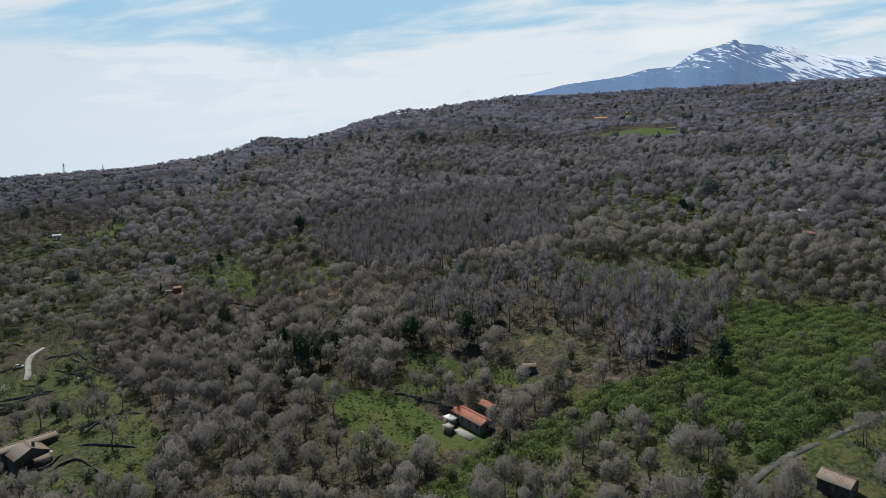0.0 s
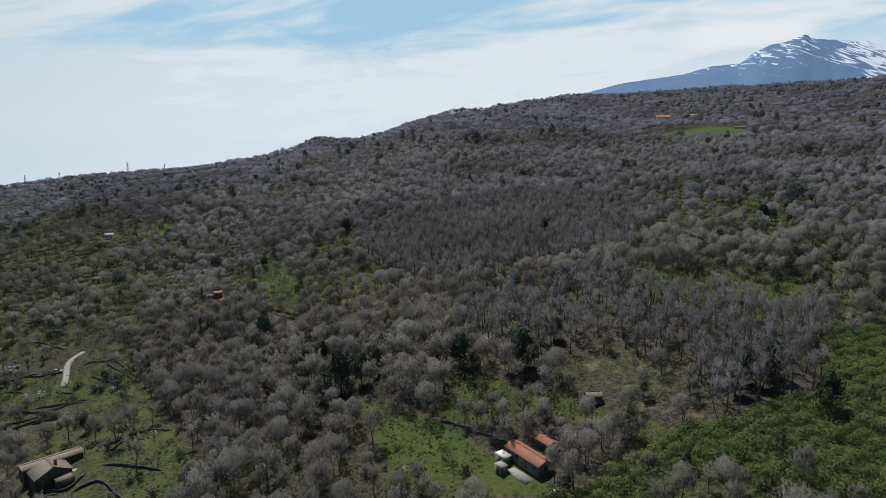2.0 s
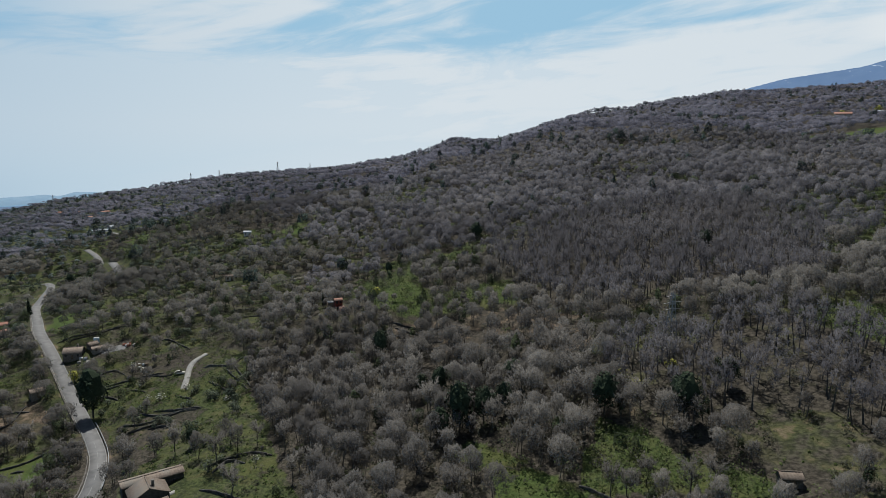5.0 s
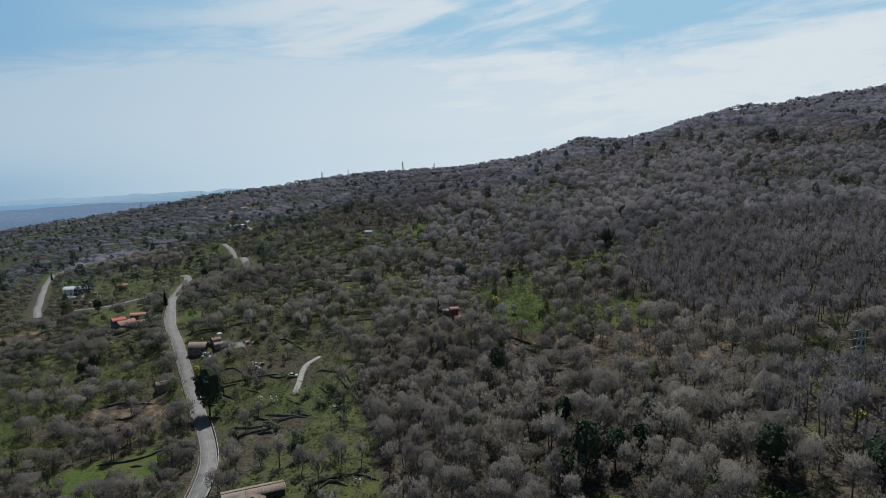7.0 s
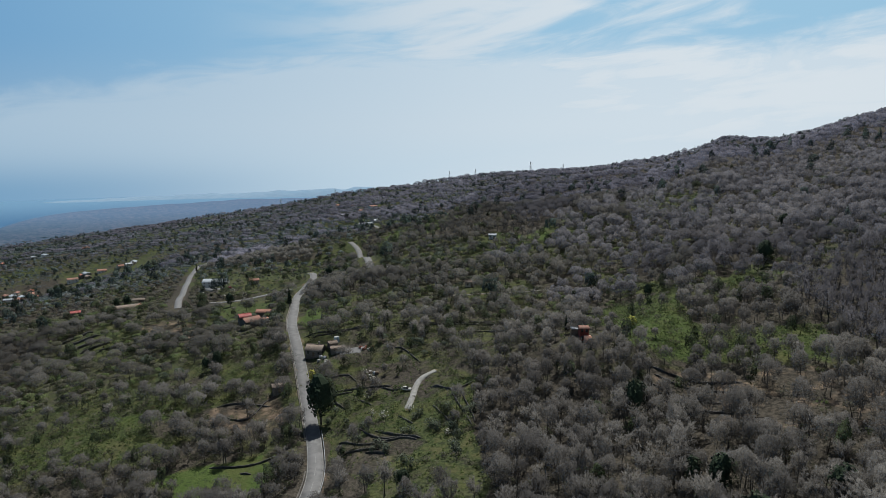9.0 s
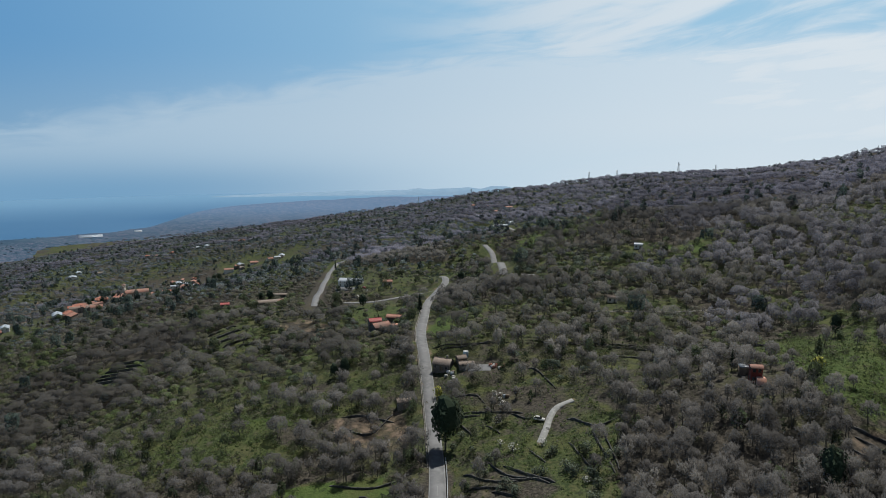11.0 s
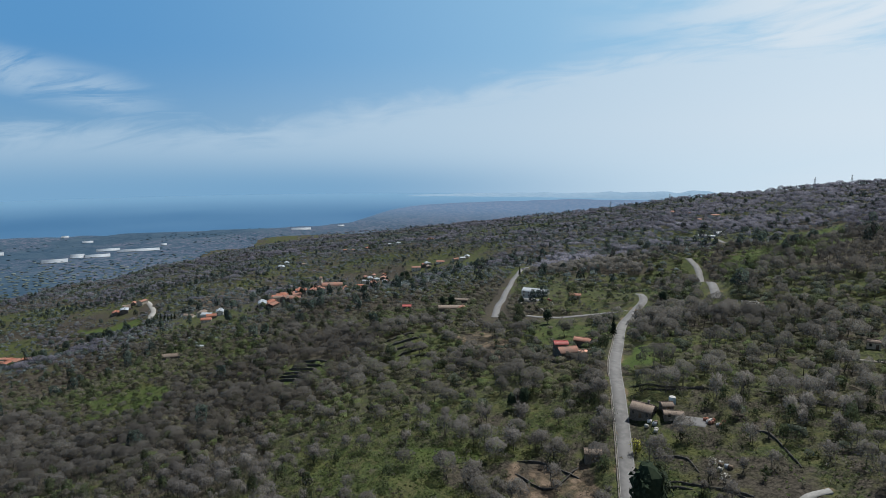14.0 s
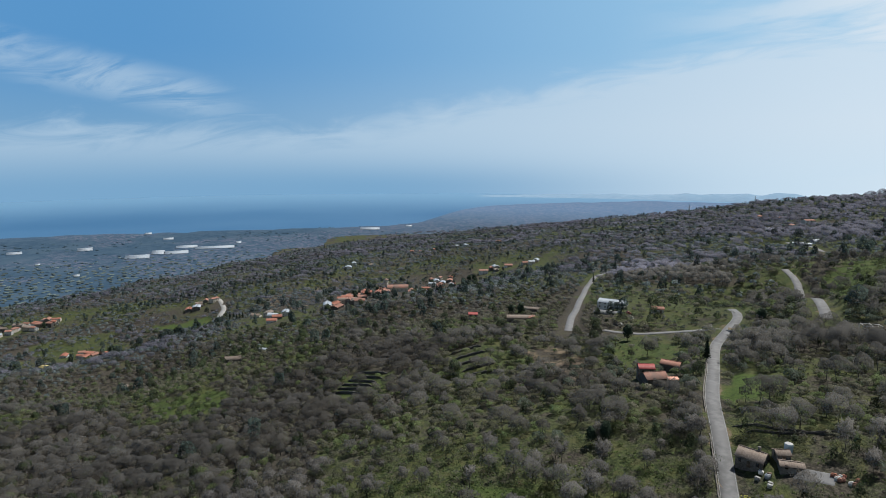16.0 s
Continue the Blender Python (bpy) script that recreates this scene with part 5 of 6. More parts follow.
def build_groves():
    """Citrus groves and tree lines on the coastal plain, and woods at the foot of the hill, all with haze in their
    colours.
    """
    X, Y = scatter(1500, 3300, 22, 62, 114, crest_only=False)
    clump = lattice(X, Y, 170, 71)
    r, az = np.hypot(X - CX, Y - CY), np.degrees(np.arctan2(-(X - CX), Y - CY))
    foot = np.clip((2350 - r) / 350, 0, 1)
    coast = np.interp(az, [62, 71.8, 78.5, 84.7, 99, 111], [4200, 3850, 3100, 2940, 2850, 3000])
    keep = (rng.random(len(X)) < np.clip((clump - 0.45) * 1.1, 0.02, 0.4) + foot) & (bare_height(X, Y) < SEA + 8) & (r < np.minimum(coast - 60, 2850))
    for name, mat, some, label in (("plain_groves", GROVE, keep & (rng.random(len(X)) > foot), "hazy blue green groves on the coastal plain"), ("foothill_woods", FOOTHILL, keep & (rng.random(len(X)) < foot), "woods at the foot of the hill, grey green with haze")):
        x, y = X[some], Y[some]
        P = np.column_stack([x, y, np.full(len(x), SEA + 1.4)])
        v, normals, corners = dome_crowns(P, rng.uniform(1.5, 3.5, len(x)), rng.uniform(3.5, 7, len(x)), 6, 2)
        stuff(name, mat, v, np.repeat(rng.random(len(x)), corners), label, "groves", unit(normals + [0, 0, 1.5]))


build_groves()


# ---- buildings and other things ----
def boxes(*items):
    """Boxes in one mesh, each: centre x, y, z and sizes x, y, z, with slightly rounded upright edges."""
    V, F = [], []
    for k, (x, y, z, sx, sy, sz) in enumerate(items):
        for dz in (-1, 1):
            for dx, dy in ((-1, -1), (1, -1), (1, 1), (-1, 1)):
                V.append((x + dx * sx / 2, y + dy * sy / 2, z + dz * sz / 2))
        F += [[8 * k + i for i in f] for f in ((3, 2, 1, 0), (4, 5, 6, 7), (0, 1, 5, 4), (1, 2, 6, 5), (2, 3, 7, 6), (3, 0, 4, 7))]
    return np.array(V), np.array(F)


def box_mesh(name, mat, *items):
    return mesh_of(name, *boxes(*items), mat)


def wall_mesh(L, W, H, rise, mat):
    """Gabled walls that go down into the slope."""
    V, F = [], []
    for x in (-L / 2, L / 2):
        V += [(x, -W / 2, -3), (x, W / 2, -3), (x, W / 2, H), (x, 0, H + rise), (x, -W / 2, H)]
    me = bpy.data.meshes.new("wall")
    me.from_pydata(V, [], [(0, 1, 2, 3, 4), (9, 8, 7, 6, 5), (0, 4, 9, 5), (1, 6, 7, 2), (4, 3, 8, 9), (3, 2, 7, 8)])
    me.materials.append(mat)
    return me


def slope_mesh(L, W, H, rise, side, mat, ribs, eave=0.35):
    """One slope of a roof with rows of barrel tiles running down it."""
    n = max(2, ribs) * 4 + 1
    x = np.linspace(-L / 2 - eave, L / 2 + eave, n)
    wave = 0.07 * np.abs(np.sin(np.linspace(0, np.pi * max(2, ribs), n))) if ribs else np.zeros(n)
    wave = wave + 0.05 * (lattice(x * 3 + L * 7, x * 0 + W, 2.0, 9) - 0.5)
    fall = rise / (W / 2)
    ye, ze = W / 2 + eave, H - eave * fall
    rows = [np.column_stack([x, np.full(n, side * yy), zz]) for yy, zz in ((0.0, H + rise + 0.16 + wave), (ye * 0.5, (H + rise + ze) / 2 + 0.13 + wave), (ye, ze + 0.14 + wave), (ye, np.full(n, ze - 0.02)), (0.0, np.full(n, H + rise)))]
    v = np.stack(rows, 1).reshape(-1, 3)
    f = grid_faces(n, 5, closed=True)
    return mesh_of("roof_slope", v, f if side > 0 else f[:, ::-1], mat)


WINDOW_FRAME = box_mesh("window", WOOD, (0, 0.02, 0, 1.0, 0.10, 1.3))
WINDOW_PANE = box_mesh("pane", GLASS, (0, 0.035, 0, 0.8, 0.10, 1.1))
DOOR = box_mesh("door", WOOD, (0, 0.02, 1.0, 1.1, 0.12, 2.1))


def house(name, label, x, y, turn, L, W, H, rise, wall=PLASTER, roof=TILE_OLD, ribs=None, chimney=False, windows=(2, 1), category="house", group="", z=None):
    """A gabled house: walls, two roof slopes and a ridge, windows with panes, a door."""
    ob = new(name)
    c, s = math.cos(radians(turn)), math.sin(radians(turn))
    corners = [(x + c * a - s * b, y + s * a + c * b) for a in (-L / 2, L / 2) for b in (-W / 2, W / 2)]
    base = z if z is not None else float(np.mean([ground_at(*p) for p in corners]))
    ob.matrix_basis = pose(x, y, base, 0, 0, turn)
    part("wall", wall_mesh(L, W, H, rise, wall), ob)
    ribs = int(L / 0.55) if ribs is None else ribs
    for side in (1, -1):
        part("roof_slope", slope_mesh(L, W, H, rise, side, roof, ribs), ob)
    if rise > 0.6:
        v, f = tubes([([(-L / 2 - 0.3, 0, H + rise + 0.17), (0, 0, H + rise + 0.2), (L / 2 + 0.3, 0, H + rise + 0.17)], [0.17, 0.17, 0.17])], 6)
        part("ridge_cap", mesh_of("ridge_cap", v, f, roof), ob)
    if chimney:
        part("chimney", box_mesh("chimney", STONE, (L * 0.2, W * 0.12, H + rise + 0.3, 0.7, 0.7, 1.6), (L * 0.2, W * 0.12, H + rise + 1.15, 0.9, 0.9, 0.15)), ob)
    floors = 1 if H < 4.6 else 2
    for side in (1, -1):
        for fl in range(floors):
            for k in range(windows[0]):
                if side < 0 and fl == 0 and k == windows[0] // 2:
                    d = part("door", DOOR, ob)
                    d.matrix_basis = pose(-L / 2 + L * (k + 0.5) / windows[0], -W / 2, 0, 0, 0, 180)
                    continue
                w = part("window", WINDOW_FRAME, ob)
                w.matrix_basis = pose(-L / 2 + L * (k + 0.5) / windows[0], side * W / 2, 1.6 + 2.8 * fl, 0, 0, 0 if side > 0 else 180)
                part("pane", WINDOW_PANE, w)
        for fl in range(floors):
            for k in range(windows[1]):
                w = part("window", WINDOW_FRAME, ob)
                w.matrix_basis = pose(side * L / 2, -W / 2 + W * (k + 0.5) / windows[1], 1.6 + 2.8 * fl, 0, 0, -90 * side)
                part("pane", WINDOW_PANE, w)
    return tagged(ob, label, category, group)


def flat_box(name, label, category, x, y, turn, L, W, H, mat, top=None, group=""):
    """A flat-roofed shed or cabin: walls and a slab with a lip."""
    ob = new(name)
    ob.matrix_basis = pose(x, y, ground_at(x, y), 0, 0, turn)
    part("wall", box_mesh("wall", mat, (0, 0, H / 2 - 1, L, W, H + 2)), ob)
    part("roof_slab", box_mesh("roof_slab", top or mat, (0, 0, H + 0.08, L + 0.3, W + 0.3, 0.16), (0, W / 2, H + 0.22, L + 0.3, 0.15, 0.14), (0, -W / 2, H + 0.22, L + 0.3, 0.15, 0.14)), ob)
    d = part("door", DOOR, ob)
    d.matrix_basis = pose(0, -W / 2, 0, 0, 0, 180)
    return tagged(ob, label, category, group)


def slab(name, label, x, y, turn, L, W, mat, category="paving"):
    ob = new(name, box_mesh(name, mat, (0, 0, -0.6, L, W, 1.5), (0, 0, 0.17, L - 0.3, W - 0.3, 0.08)))
    ob.matrix_basis = pose(x, y, ground_at(x, y), 0, 0, turn)
    return tagged(ob, label, category)


def draped(name, label, x, y, turn, L, W, mat, category):
    """Paving that follows the ground, with an edge that goes down into it."""
    u, w = np.meshgrid(np.linspace(-L / 2, L / 2, 14), np.linspace(-W / 2, W / 2, 10), indexing="ij")
    c, s = math.cos(radians(turn)), math.sin(radians(turn))
    X, Y = x + c * u - s * w, y + s * u + c * w
    Z = height(X, Y) + 0.16
    Z[[0, -1]] -= 0.8
    Z[:, [0, -1]] -= 0.8
    me = mesh_of(name, np.stack([X, Y, Z], -1).reshape(-1, 3), grid_faces(14, 10)[:, ::-1], mat)
    return tagged(new(name, me), label, category)


# the stone farm below the road
house("farm_wing", "long low stone farm wing under a pale tiled roof", -135.3, 191.4, 52.3, 16.2, 4.6, 3.6, 0.7, LAVA, TILE_OLD, windows=(3, 0), category="farmhouse")
house("farmhouse", "dark lava stone farmhouse with weathered tiled gable roof", -130.6, 184.6, -38, 7.0, 9.6, 3.6, 2.4, LAVA, TILE_OLD, chimney=True, windows=(1, 2), category="farmhouse")
flat_box("lean_to", "small grey lean to against the stone farmhouse", "shed", -124.6, 182.2, -38, 3.0, 4.5, 2.1, LAVA, TILE_OLD)
slab("farm_terrace", "pale stone threshold beside the farmhouse", -126.5, 188.6, 52, 4.5, 2.0, CONCRETE)
# the red-roofed house in the clearing
house("cottage", "low stone cottage under a long red tiled roof", 8.4, 175.0, -53, 13.2, 4.6, 2.5, 1.0, STONE, TILE_RED, windows=(4, 1), category="cottage")
slab("patio", "grey concrete patio in front of the red roofed cottage", 6.4, 170.6, -53, 7.5, 3.2, CONCRETE, "patio")
flat_box("white_shed", "small white roofed shed beside the cottage", "shed", 2.0, 176.6, -50, 3.6, 2.4, 2.0, STONE, WHITEWASH)
flat_box("white_shed", "small square shed with a pale flat roof", "shed", 1.4, 172.6, -50, 2.6, 2.2, 1.9, STONE, CONCRETE)
house("back_shed", "small red roofed shed under bare trees", 13.5, 180.5, -53, 5.0, 3.2, 2.0, 0.6, STONE, TILE_RED, windows=(1, 0), category="shed")
house("hut", "tiny stone hut with a grey roof in the dry clearing", 28, 198, 10, 4.2, 3.4, 2.2, 0.7, STONE, TILE_OLD, windows=(1, 0), category="hut")
house("stone_hut", "square lava stone hut under weathered barrel tiles", 85.0, 125.5, -52, 6.2, 5.2, 2.7, 1.2, LAVA, TILE_OLD, windows=(1, 1), category="hut")
# the red tower house
house("tower_house", "tall narrow red plastered house on the wooded rise", -133.0, 306.5, 40, 3.3, 3.0, 5.2, 0.6, RED_WALL, TILE_ORANGE, windows=(2, 1), z=20.6)
terrace = new("pink_terrace", box_mesh("pink_terrace", PINK, (0, 0, -3.0, 2.6, 2.0, 6.0), (0, 0, 0.05, 2.4, 1.8, 0.12)))
terrace.matrix_basis = pose(-130.4, 305.0, 23.2, 0, 0, 40)
tagged(terrace, "pink paved terrace beside the red house", "terrace")
flat_box("dark_shed", "dark shed behind the red house", "shed", -138.5, 312, 40, 4.5, 3.0, 2.4, WOOD, STEEL)
# the yard beside the road
house("roadside_house", "stone house with weathered brown tiled roof beside the road", -259.5, 280.0, 30, 8.0, 6.4, 2.8, 1.9, STONE, TILE_OLD, chimney=True, windows=(3, 2))
house("yard_annex", "low annex with patchy red tiles in the yard", -250.5, 286.0, 58, 6.5, 4.2, 1.8, 0.7, STONE, TILE_OLD, windows=(2, 1), category="annex")
house("yard_annex", "small tiled annex between house and yard", -256.0, 287.5, 70, 4.0, 4.0, 2.2, 0.8, STONE, TILE_OLD, windows=(1, 1), category="annex")
draped("farmyard", "grey concrete yard beside the roadside house", -244.5, 289.0, 35, 12, 6.5, ASPHALT, "yard")


def water_tank(x, y):
    ob = new("water_tank")
    ob.matrix_basis = pose(x, y, ground_at(x, y))
    v, f = tubes([([(0, 0, -1), (0, 0, 1.4), (0, 0, 2.7), (0, 0, 2.9)], [1.3, 1.3, 1.3, 1.2])], 20)
    part("shell", mesh_of("shell", v, f, TANK), ob)
    v, f = tubes([([(0, 0, 2.84), (0, 0, 3.0), (0, 0, 3.15)], [1.25, 1.0, 0.05])], 20)
    part("lid", mesh_of("lid", v, f, WHITEWASH), ob, "white domed lid")
    tagged(ob, "round pale blue water tank behind the roadside house", "tank")


water_tank(-257.5, 291.5)
for k in range(14):
    a, b = rng.uniform(-3.5, 3.5), rng.uniform(-2, 2)
    x, y = -238.5 + 0.8 * a - 0.6 * b, 293.5 + 0.6 * a + 0.8 * b
    ob = new("tile_stack", box_mesh("tile_stack", (TILE_ORANGE, WHITEWASH, TILE_RED)[k % 3], (0, 0, 0.4, 1.1, 0.8, 0.9), (0.1, 0.05, 0.95, 0.8, 0.6, 0.25)))
    ob.matrix_basis = pose(x, y, ground_at(x, y), 0, 0, rng.uniform(0, 90))
    tagged(ob, "stack of orange and white building tiles in the yard", "stack", "building material")
for k in range(12):
    a, b = rng.uniform(-4, 4), rng.uniform(-2.5, 2.5)
    x, y = (-251 + a, 277.5 + b) if k < 7 else (-219 + a * 0.8, 277 + b * 0.6)
    ob = new("crate", box_mesh("crate", (WHITEWASH, SHEET, CONCRETE, WOOD)[k % 4], (0, 0, 0.45, 1.3, 1.0, 1.0), (0, 0, 1.0, 1.4, 1.1, 0.1)))
    ob.matrix_basis = pose(x, y, ground_at(x, y), 0, 0, rng.uniform(0, 90))
    tagged(ob, "pale crate standing in the grass near the yard", "crate", "crates")


def car(x, y, turn, paint):
    ob = new("car")
    ob.matrix_basis = pose(x, y, ground_at(x, y) + 0.35, 0, 0, turn)
    v = [(-2.0, -.8, .1), (2.0, -.8, .1), (2.0, .8, .1), (-2.0, .8, .1), (-2.05, -.82, .75), (2.05, -.82, .65), (2.05, .82, .65), (-2.05, .82, .75)]
    f = [(3, 2, 1, 0), (4, 5, 6, 7), (0, 1, 5, 4), (1, 2, 6, 5), (2, 3, 7, 6), (3, 0, 4, 7)]
    body = part("body", mesh_of("body", v, f, paint), ob)
    v = [(-1.7, -.78, .74), (1.0, -.78, .7), (1.0, .78, .7), (-1.7, .78, .74), (-1.3, -.62, 1.25), (0.3, -.62, 1.28), (0.3, .62, 1.28), (-1.3, .62, 1.25)]
    part("cabin_glass", mesh_of("cabin_glass", v, f, GLASS), body)
    part("car_roof", box_mesh("car_roof", paint, (-0.5, 0, 1.29, 1.6, 1.22, 0.06)), body)
    for wx in (-1.25, 1.25):
        for wy in (-.75, .75):
            vv, ff = tubes([([(wx, wy - 0.1, 0.02), (wx, wy, 0.02), (wx, wy + 0.1, 0.02)], [0.31, 0.33, 0.31])], 10)
            part("wheel", mesh_of("wheel", vv, ff, LAVA), ob)
    tagged(ob, "small parked car with pale paint", "car")


car(-190, 269, 30, WHITEWASH)
car(-494, 372, 20, SHEET)
car(-500, 369, 25, WHITEWASH)
car(-488, 375, 15, TILE_CRIMSON)
# the cluster with red roofs
house("red_roof_house", "two storey house under a crimson sheet roof", -347, 298, 70, 6.8, 5.8, 5.8, 1.2, STONE, TILE_CRIMSON, windows=(2, 2), group="hamlet by the road")
house("orange_roof_house", "stone house with half orange tiled roof", -333, 293, 84, 9.5, 7.5, 4.2, 1.8, LAVA, TILE_ORANGE, windows=(2, 1), group="hamlet by the road")
house("old_house", "small stone house with pale orange tiles", -351, 314, 40, 8.5, 5.5, 3.8, 1.2, STONE, TILE_ORANGE, windows=(2, 1), group="hamlet by the road")
flat_box("cube_house", "small cube house with a pale pink flat roof", "house", -325, 297, 70, 4.2, 4.0, 3.4, STONE, PINK, "hamlet by the road")
house("roadside_shed", "small stone shed with a grey tiled roof by the road", -250.5, 252, 60, 5.5, 4.2, 2.6, 1.0, STONE, TILE_OLD, windows=(1, 1), category="shed")
house("long_farmhouse", "long stone farmhouse under faded tiles", -553, 320, 72, 21, 7, 4.0, 1.7, STONE, TILE_OLD, windows=(5, 1), category="farmhouse")
house("porch_house", "small orange roofed wing of the long farmhouse", -548, 328, 160, 6, 7, 3.0, 1.2, PLASTER, TILE_ORANGE, windows=(1, 2))
house("long_barn", "long low barn with a faded tiled roof", -604, 349, 55, 18, 5.5, 3.0, 1.2, STONE, TILE_OLD, windows=(4, 1), category="barn")
house("small_red_house", "small two storey house with a red roof", -600, 296, 70, 7.5, 6, 4.8, 1.2, STONE, TILE_CRIMSON, windows=(2, 1))
house("warehouse", "white warehouse with a pale sheet metal roof", -520, 381, 45, 20, 13, 4.8, 1.6, WHITEWASH, SHEET, ribs=24, windows=(5, 2), category="warehouse")
house("orange_hut", "small hut with an orange roof beside the gravel yard", -476, 390, 60, 8, 6, 2.8, 1.1, PLASTER, TILE_ORANGE, windows=(2, 1), category="hut")
slab("gravel_yard", "grey gravel yard below the warehouse", -499, 371, 50, 30, 9, ASPHALT, "yard")
house("hill_barn", "long stone barn with a sagging tiled roof", -629, 100, 85, 15, 7, 3.6, 1.6, STONE, TILE_OLD, windows=(3, 1), category="barn")
house("hill_shed", "small white roofed shed on the green slope", -650, 122, 60, 7, 4, 2.4, 0.7, STONE, SHEET, windows=(1, 0), category="shed")
house("ruin", "old stone barn with broken weathered tiles", -716, 0, 70, 12, 7, 3.5, 1.5, LAVA, TILE_OLD, windows=(2, 1), category="barn")
house("upper_house", "far house with an orange roof on the upper slope", 273, 1104, -12, 22, 12, 5.0, 3.4, PLASTER, TILE_ORANGE, windows=(4, 2))
house("grey_barn", "low grey roofed barn on the upper slope", 322, 1112, -14, 18, 6, 3.0, 1.0, STONE, SHEET, windows=(3, 1), category="barn")
house("field_hut", "low pale hut in the green upper field", 330, 925, -20, 14, 5, 2.2, 0.7, PLASTER, TILE_OLD, windows=(2, 1), category="hut")
for k, (x, y, t, L, roof, lab) in enumerate([(-303, 488, 30, 5.5, SHEET, "small pale roofed cabin among bare trees"), (196, 338, -30, 7, SHEET, "grey roofed cabin among bare trees"), (176, 298, -30, 6, TILE_ORANGE, "tiny orange roofed hut in the wood"), (310, 477, -30, 13, TILE_OLD, "long grey roofed hut in the upper wood"), (-621, 612, 40, 12, TILE_ORANGE, "orange roofed cottage on the far slope"), (-728, 752, 40, 14, SHEET, "pale roofed house beside the far road"), (-700, 735, 40, 12, SHEET, "long pale house beside the far road"), (-255, 396, 40, 5, TILE_OLD, "stone hut above the dirt track")]):
    house("cabin", lab, x, y, t, L, L * 0.55, 2.8, 1.0, (WHITEWASH, PLASTER, STONE)[k % 3], roof, windows=(2, 1), category="cabin")


def frame_shelter(x, y, turn):
    """The white steel frame of an unfinished shelter."""
    ob = new("steel_frame")
    ob.matrix_basis = pose(x, y, ground_at(x, y), 0, 0, turn)
    for px in (-4, 0, 4):
        for py in (-2.5, 2.5):
            part("post", box_mesh("post", WHITEWASH, (px, py, 0.9, 0.22, 0.22, 2.8)), ob)
    for py in (-2.5, 2.5):
        part("beam", box_mesh("beam", WHITEWASH, (0, py, 2.4, 8.4, 0.25, 0.25)), ob)
    for px in (-4, 0, 4):
        part("cross_beam", box_mesh("cross_beam", WHITEWASH, (px, 0, 2.62, 0.25, 5.4, 0.2)), ob)
    tagged(ob, "white steel frame of an open shelter in the wood", "frame")


frame_shelter(-339, 416, 60)


# ---- the villages on the slope ----
def church():
    ob = new("church")
    x, y, turn, L, W, H, rise = -1005, 307, 80, 30, 12, 8.0, 3.6
    ob.matrix_basis = pose(x, y, ground_at(x, y), 0, 0, turn)
    part("wall", wall_mesh(L, W, H, rise, PLASTER), ob)
    for side in (1, -1):
        part("roof_slope", slope_mesh(L, W, H, rise, side, TILE_ORANGE, 30, 0.6), ob)
    tower = part("bell_tower", box_mesh("bell_tower", PLASTER, (-16.5, 2, 6.5, 5, 5, 19), (-16.5, 2, 16.2, 5.6, 5.6, 0.5), (-18.3, .2, 17.6, 1, 1, 2.6), (-14.7, .2, 17.6, 1, 1, 2.6), (-18.3, 3.8, 17.6, 1, 1, 2.6), (-14.7, 3.8, 17.6, 1, 1, 2.6)), ob)
    v, f = tubes([([(-16.5, 2, 18.9), (-16.5, 2, 19.6), (-16.5, 2, 21.4)], [3.3, 2.6, 0.1])], 8)
    part("tower_roof", mesh_of("tower_roof", v, f, TILE_ORANGE), tower, "orange tiled tower cap")
    for k in range(5):
        for side in (1, -1):
            w = part("window", WINDOW_FRAME, ob)
            w.matrix_basis = pose(-12 + 6 * k, side * W / 2, 5, 0, 0, 0 if side > 0 else 180) @ Matrix.Diagonal((1.3, 1, 1.9, 1))
            part("pane", WINDOW_PANE, w)
    tagged(ob, "village church with orange roof and bell tower", "church")


church()


def village(group, centre_line, count, spread, seed, roofs, big=1.0):
    """Houses close together along a line of the plan."""
    g = np.random.default_rng(seed)
    line = np.array(centre_line, float)
    done = [(-1005, 307, 17)]
    tries = 0
    while count and tries < 4000:
        tries += 1
        s = g.uniform(0, len(line) - 1.001)
        p = line[int(s)] * (1 - s % 1) + line[int(s) + 1] * (s % 1) + g.normal(size=2) * spread
        L = g.uniform(9, 15) * big * 1.15
        if any((p[0] - a) ** 2 + (p[1] - b) ** 2 < (0.5 * (L + c)) ** 2 for a, b, c in done):
            continue
        done.append((p[0], p[1], L))
        roof, word = roofs[g.integers(len(roofs))]
        wall, tint = ((PLASTER, "cream"), (WHITEWASH, "white"), (STONE, "grey stone"))[g.integers(3)]
        H = g.choice([3.2, 4.0, 5.6, 6.2])
        house("village_house", f"{tint} village house with {word} roof", p[0], p[1], g.choice([75, 165]) + g.uniform(-22, 22), L, L * g.uniform(0.6, 0.8), H, g.uniform(1.3, 2.2), wall, roof, ribs=12, windows=(3, 2), group=group)
        count -= 1


MIX = [(TILE_ORANGE, "an orange tiled"), (TILE_ORANGE, "an orange tiled"), (TILE_OLD, "a weathered tiled"), (SHEET, "a pale flat sheet"), (TILE_RED, "a red tiled")]
village("village round the church", VILLAGES[0], 48, 11, 5, MIX)
village("houses along the ridge road", VILLAGES[1], 8, 10, 6, MIX)
village("hamlet on the lower slope", VILLAGES[2], 7, 7, 7, MIX[:2] + MIX[4:], 0.9)
flat_box("yellow_house", "small bright yellow house with a flat roof", "house", -985, -160, 60, 10, 8, 5, YELLOW)
village("lower village", VILLAGES[3], 26, 16, 8, MIX, 0.95)
village("hamlet by the far lane", VILLAGES[4], 6, 9, 9, MIX)
village("houses below the church", VILLAGES[5], 6, 8, 10, MIX)
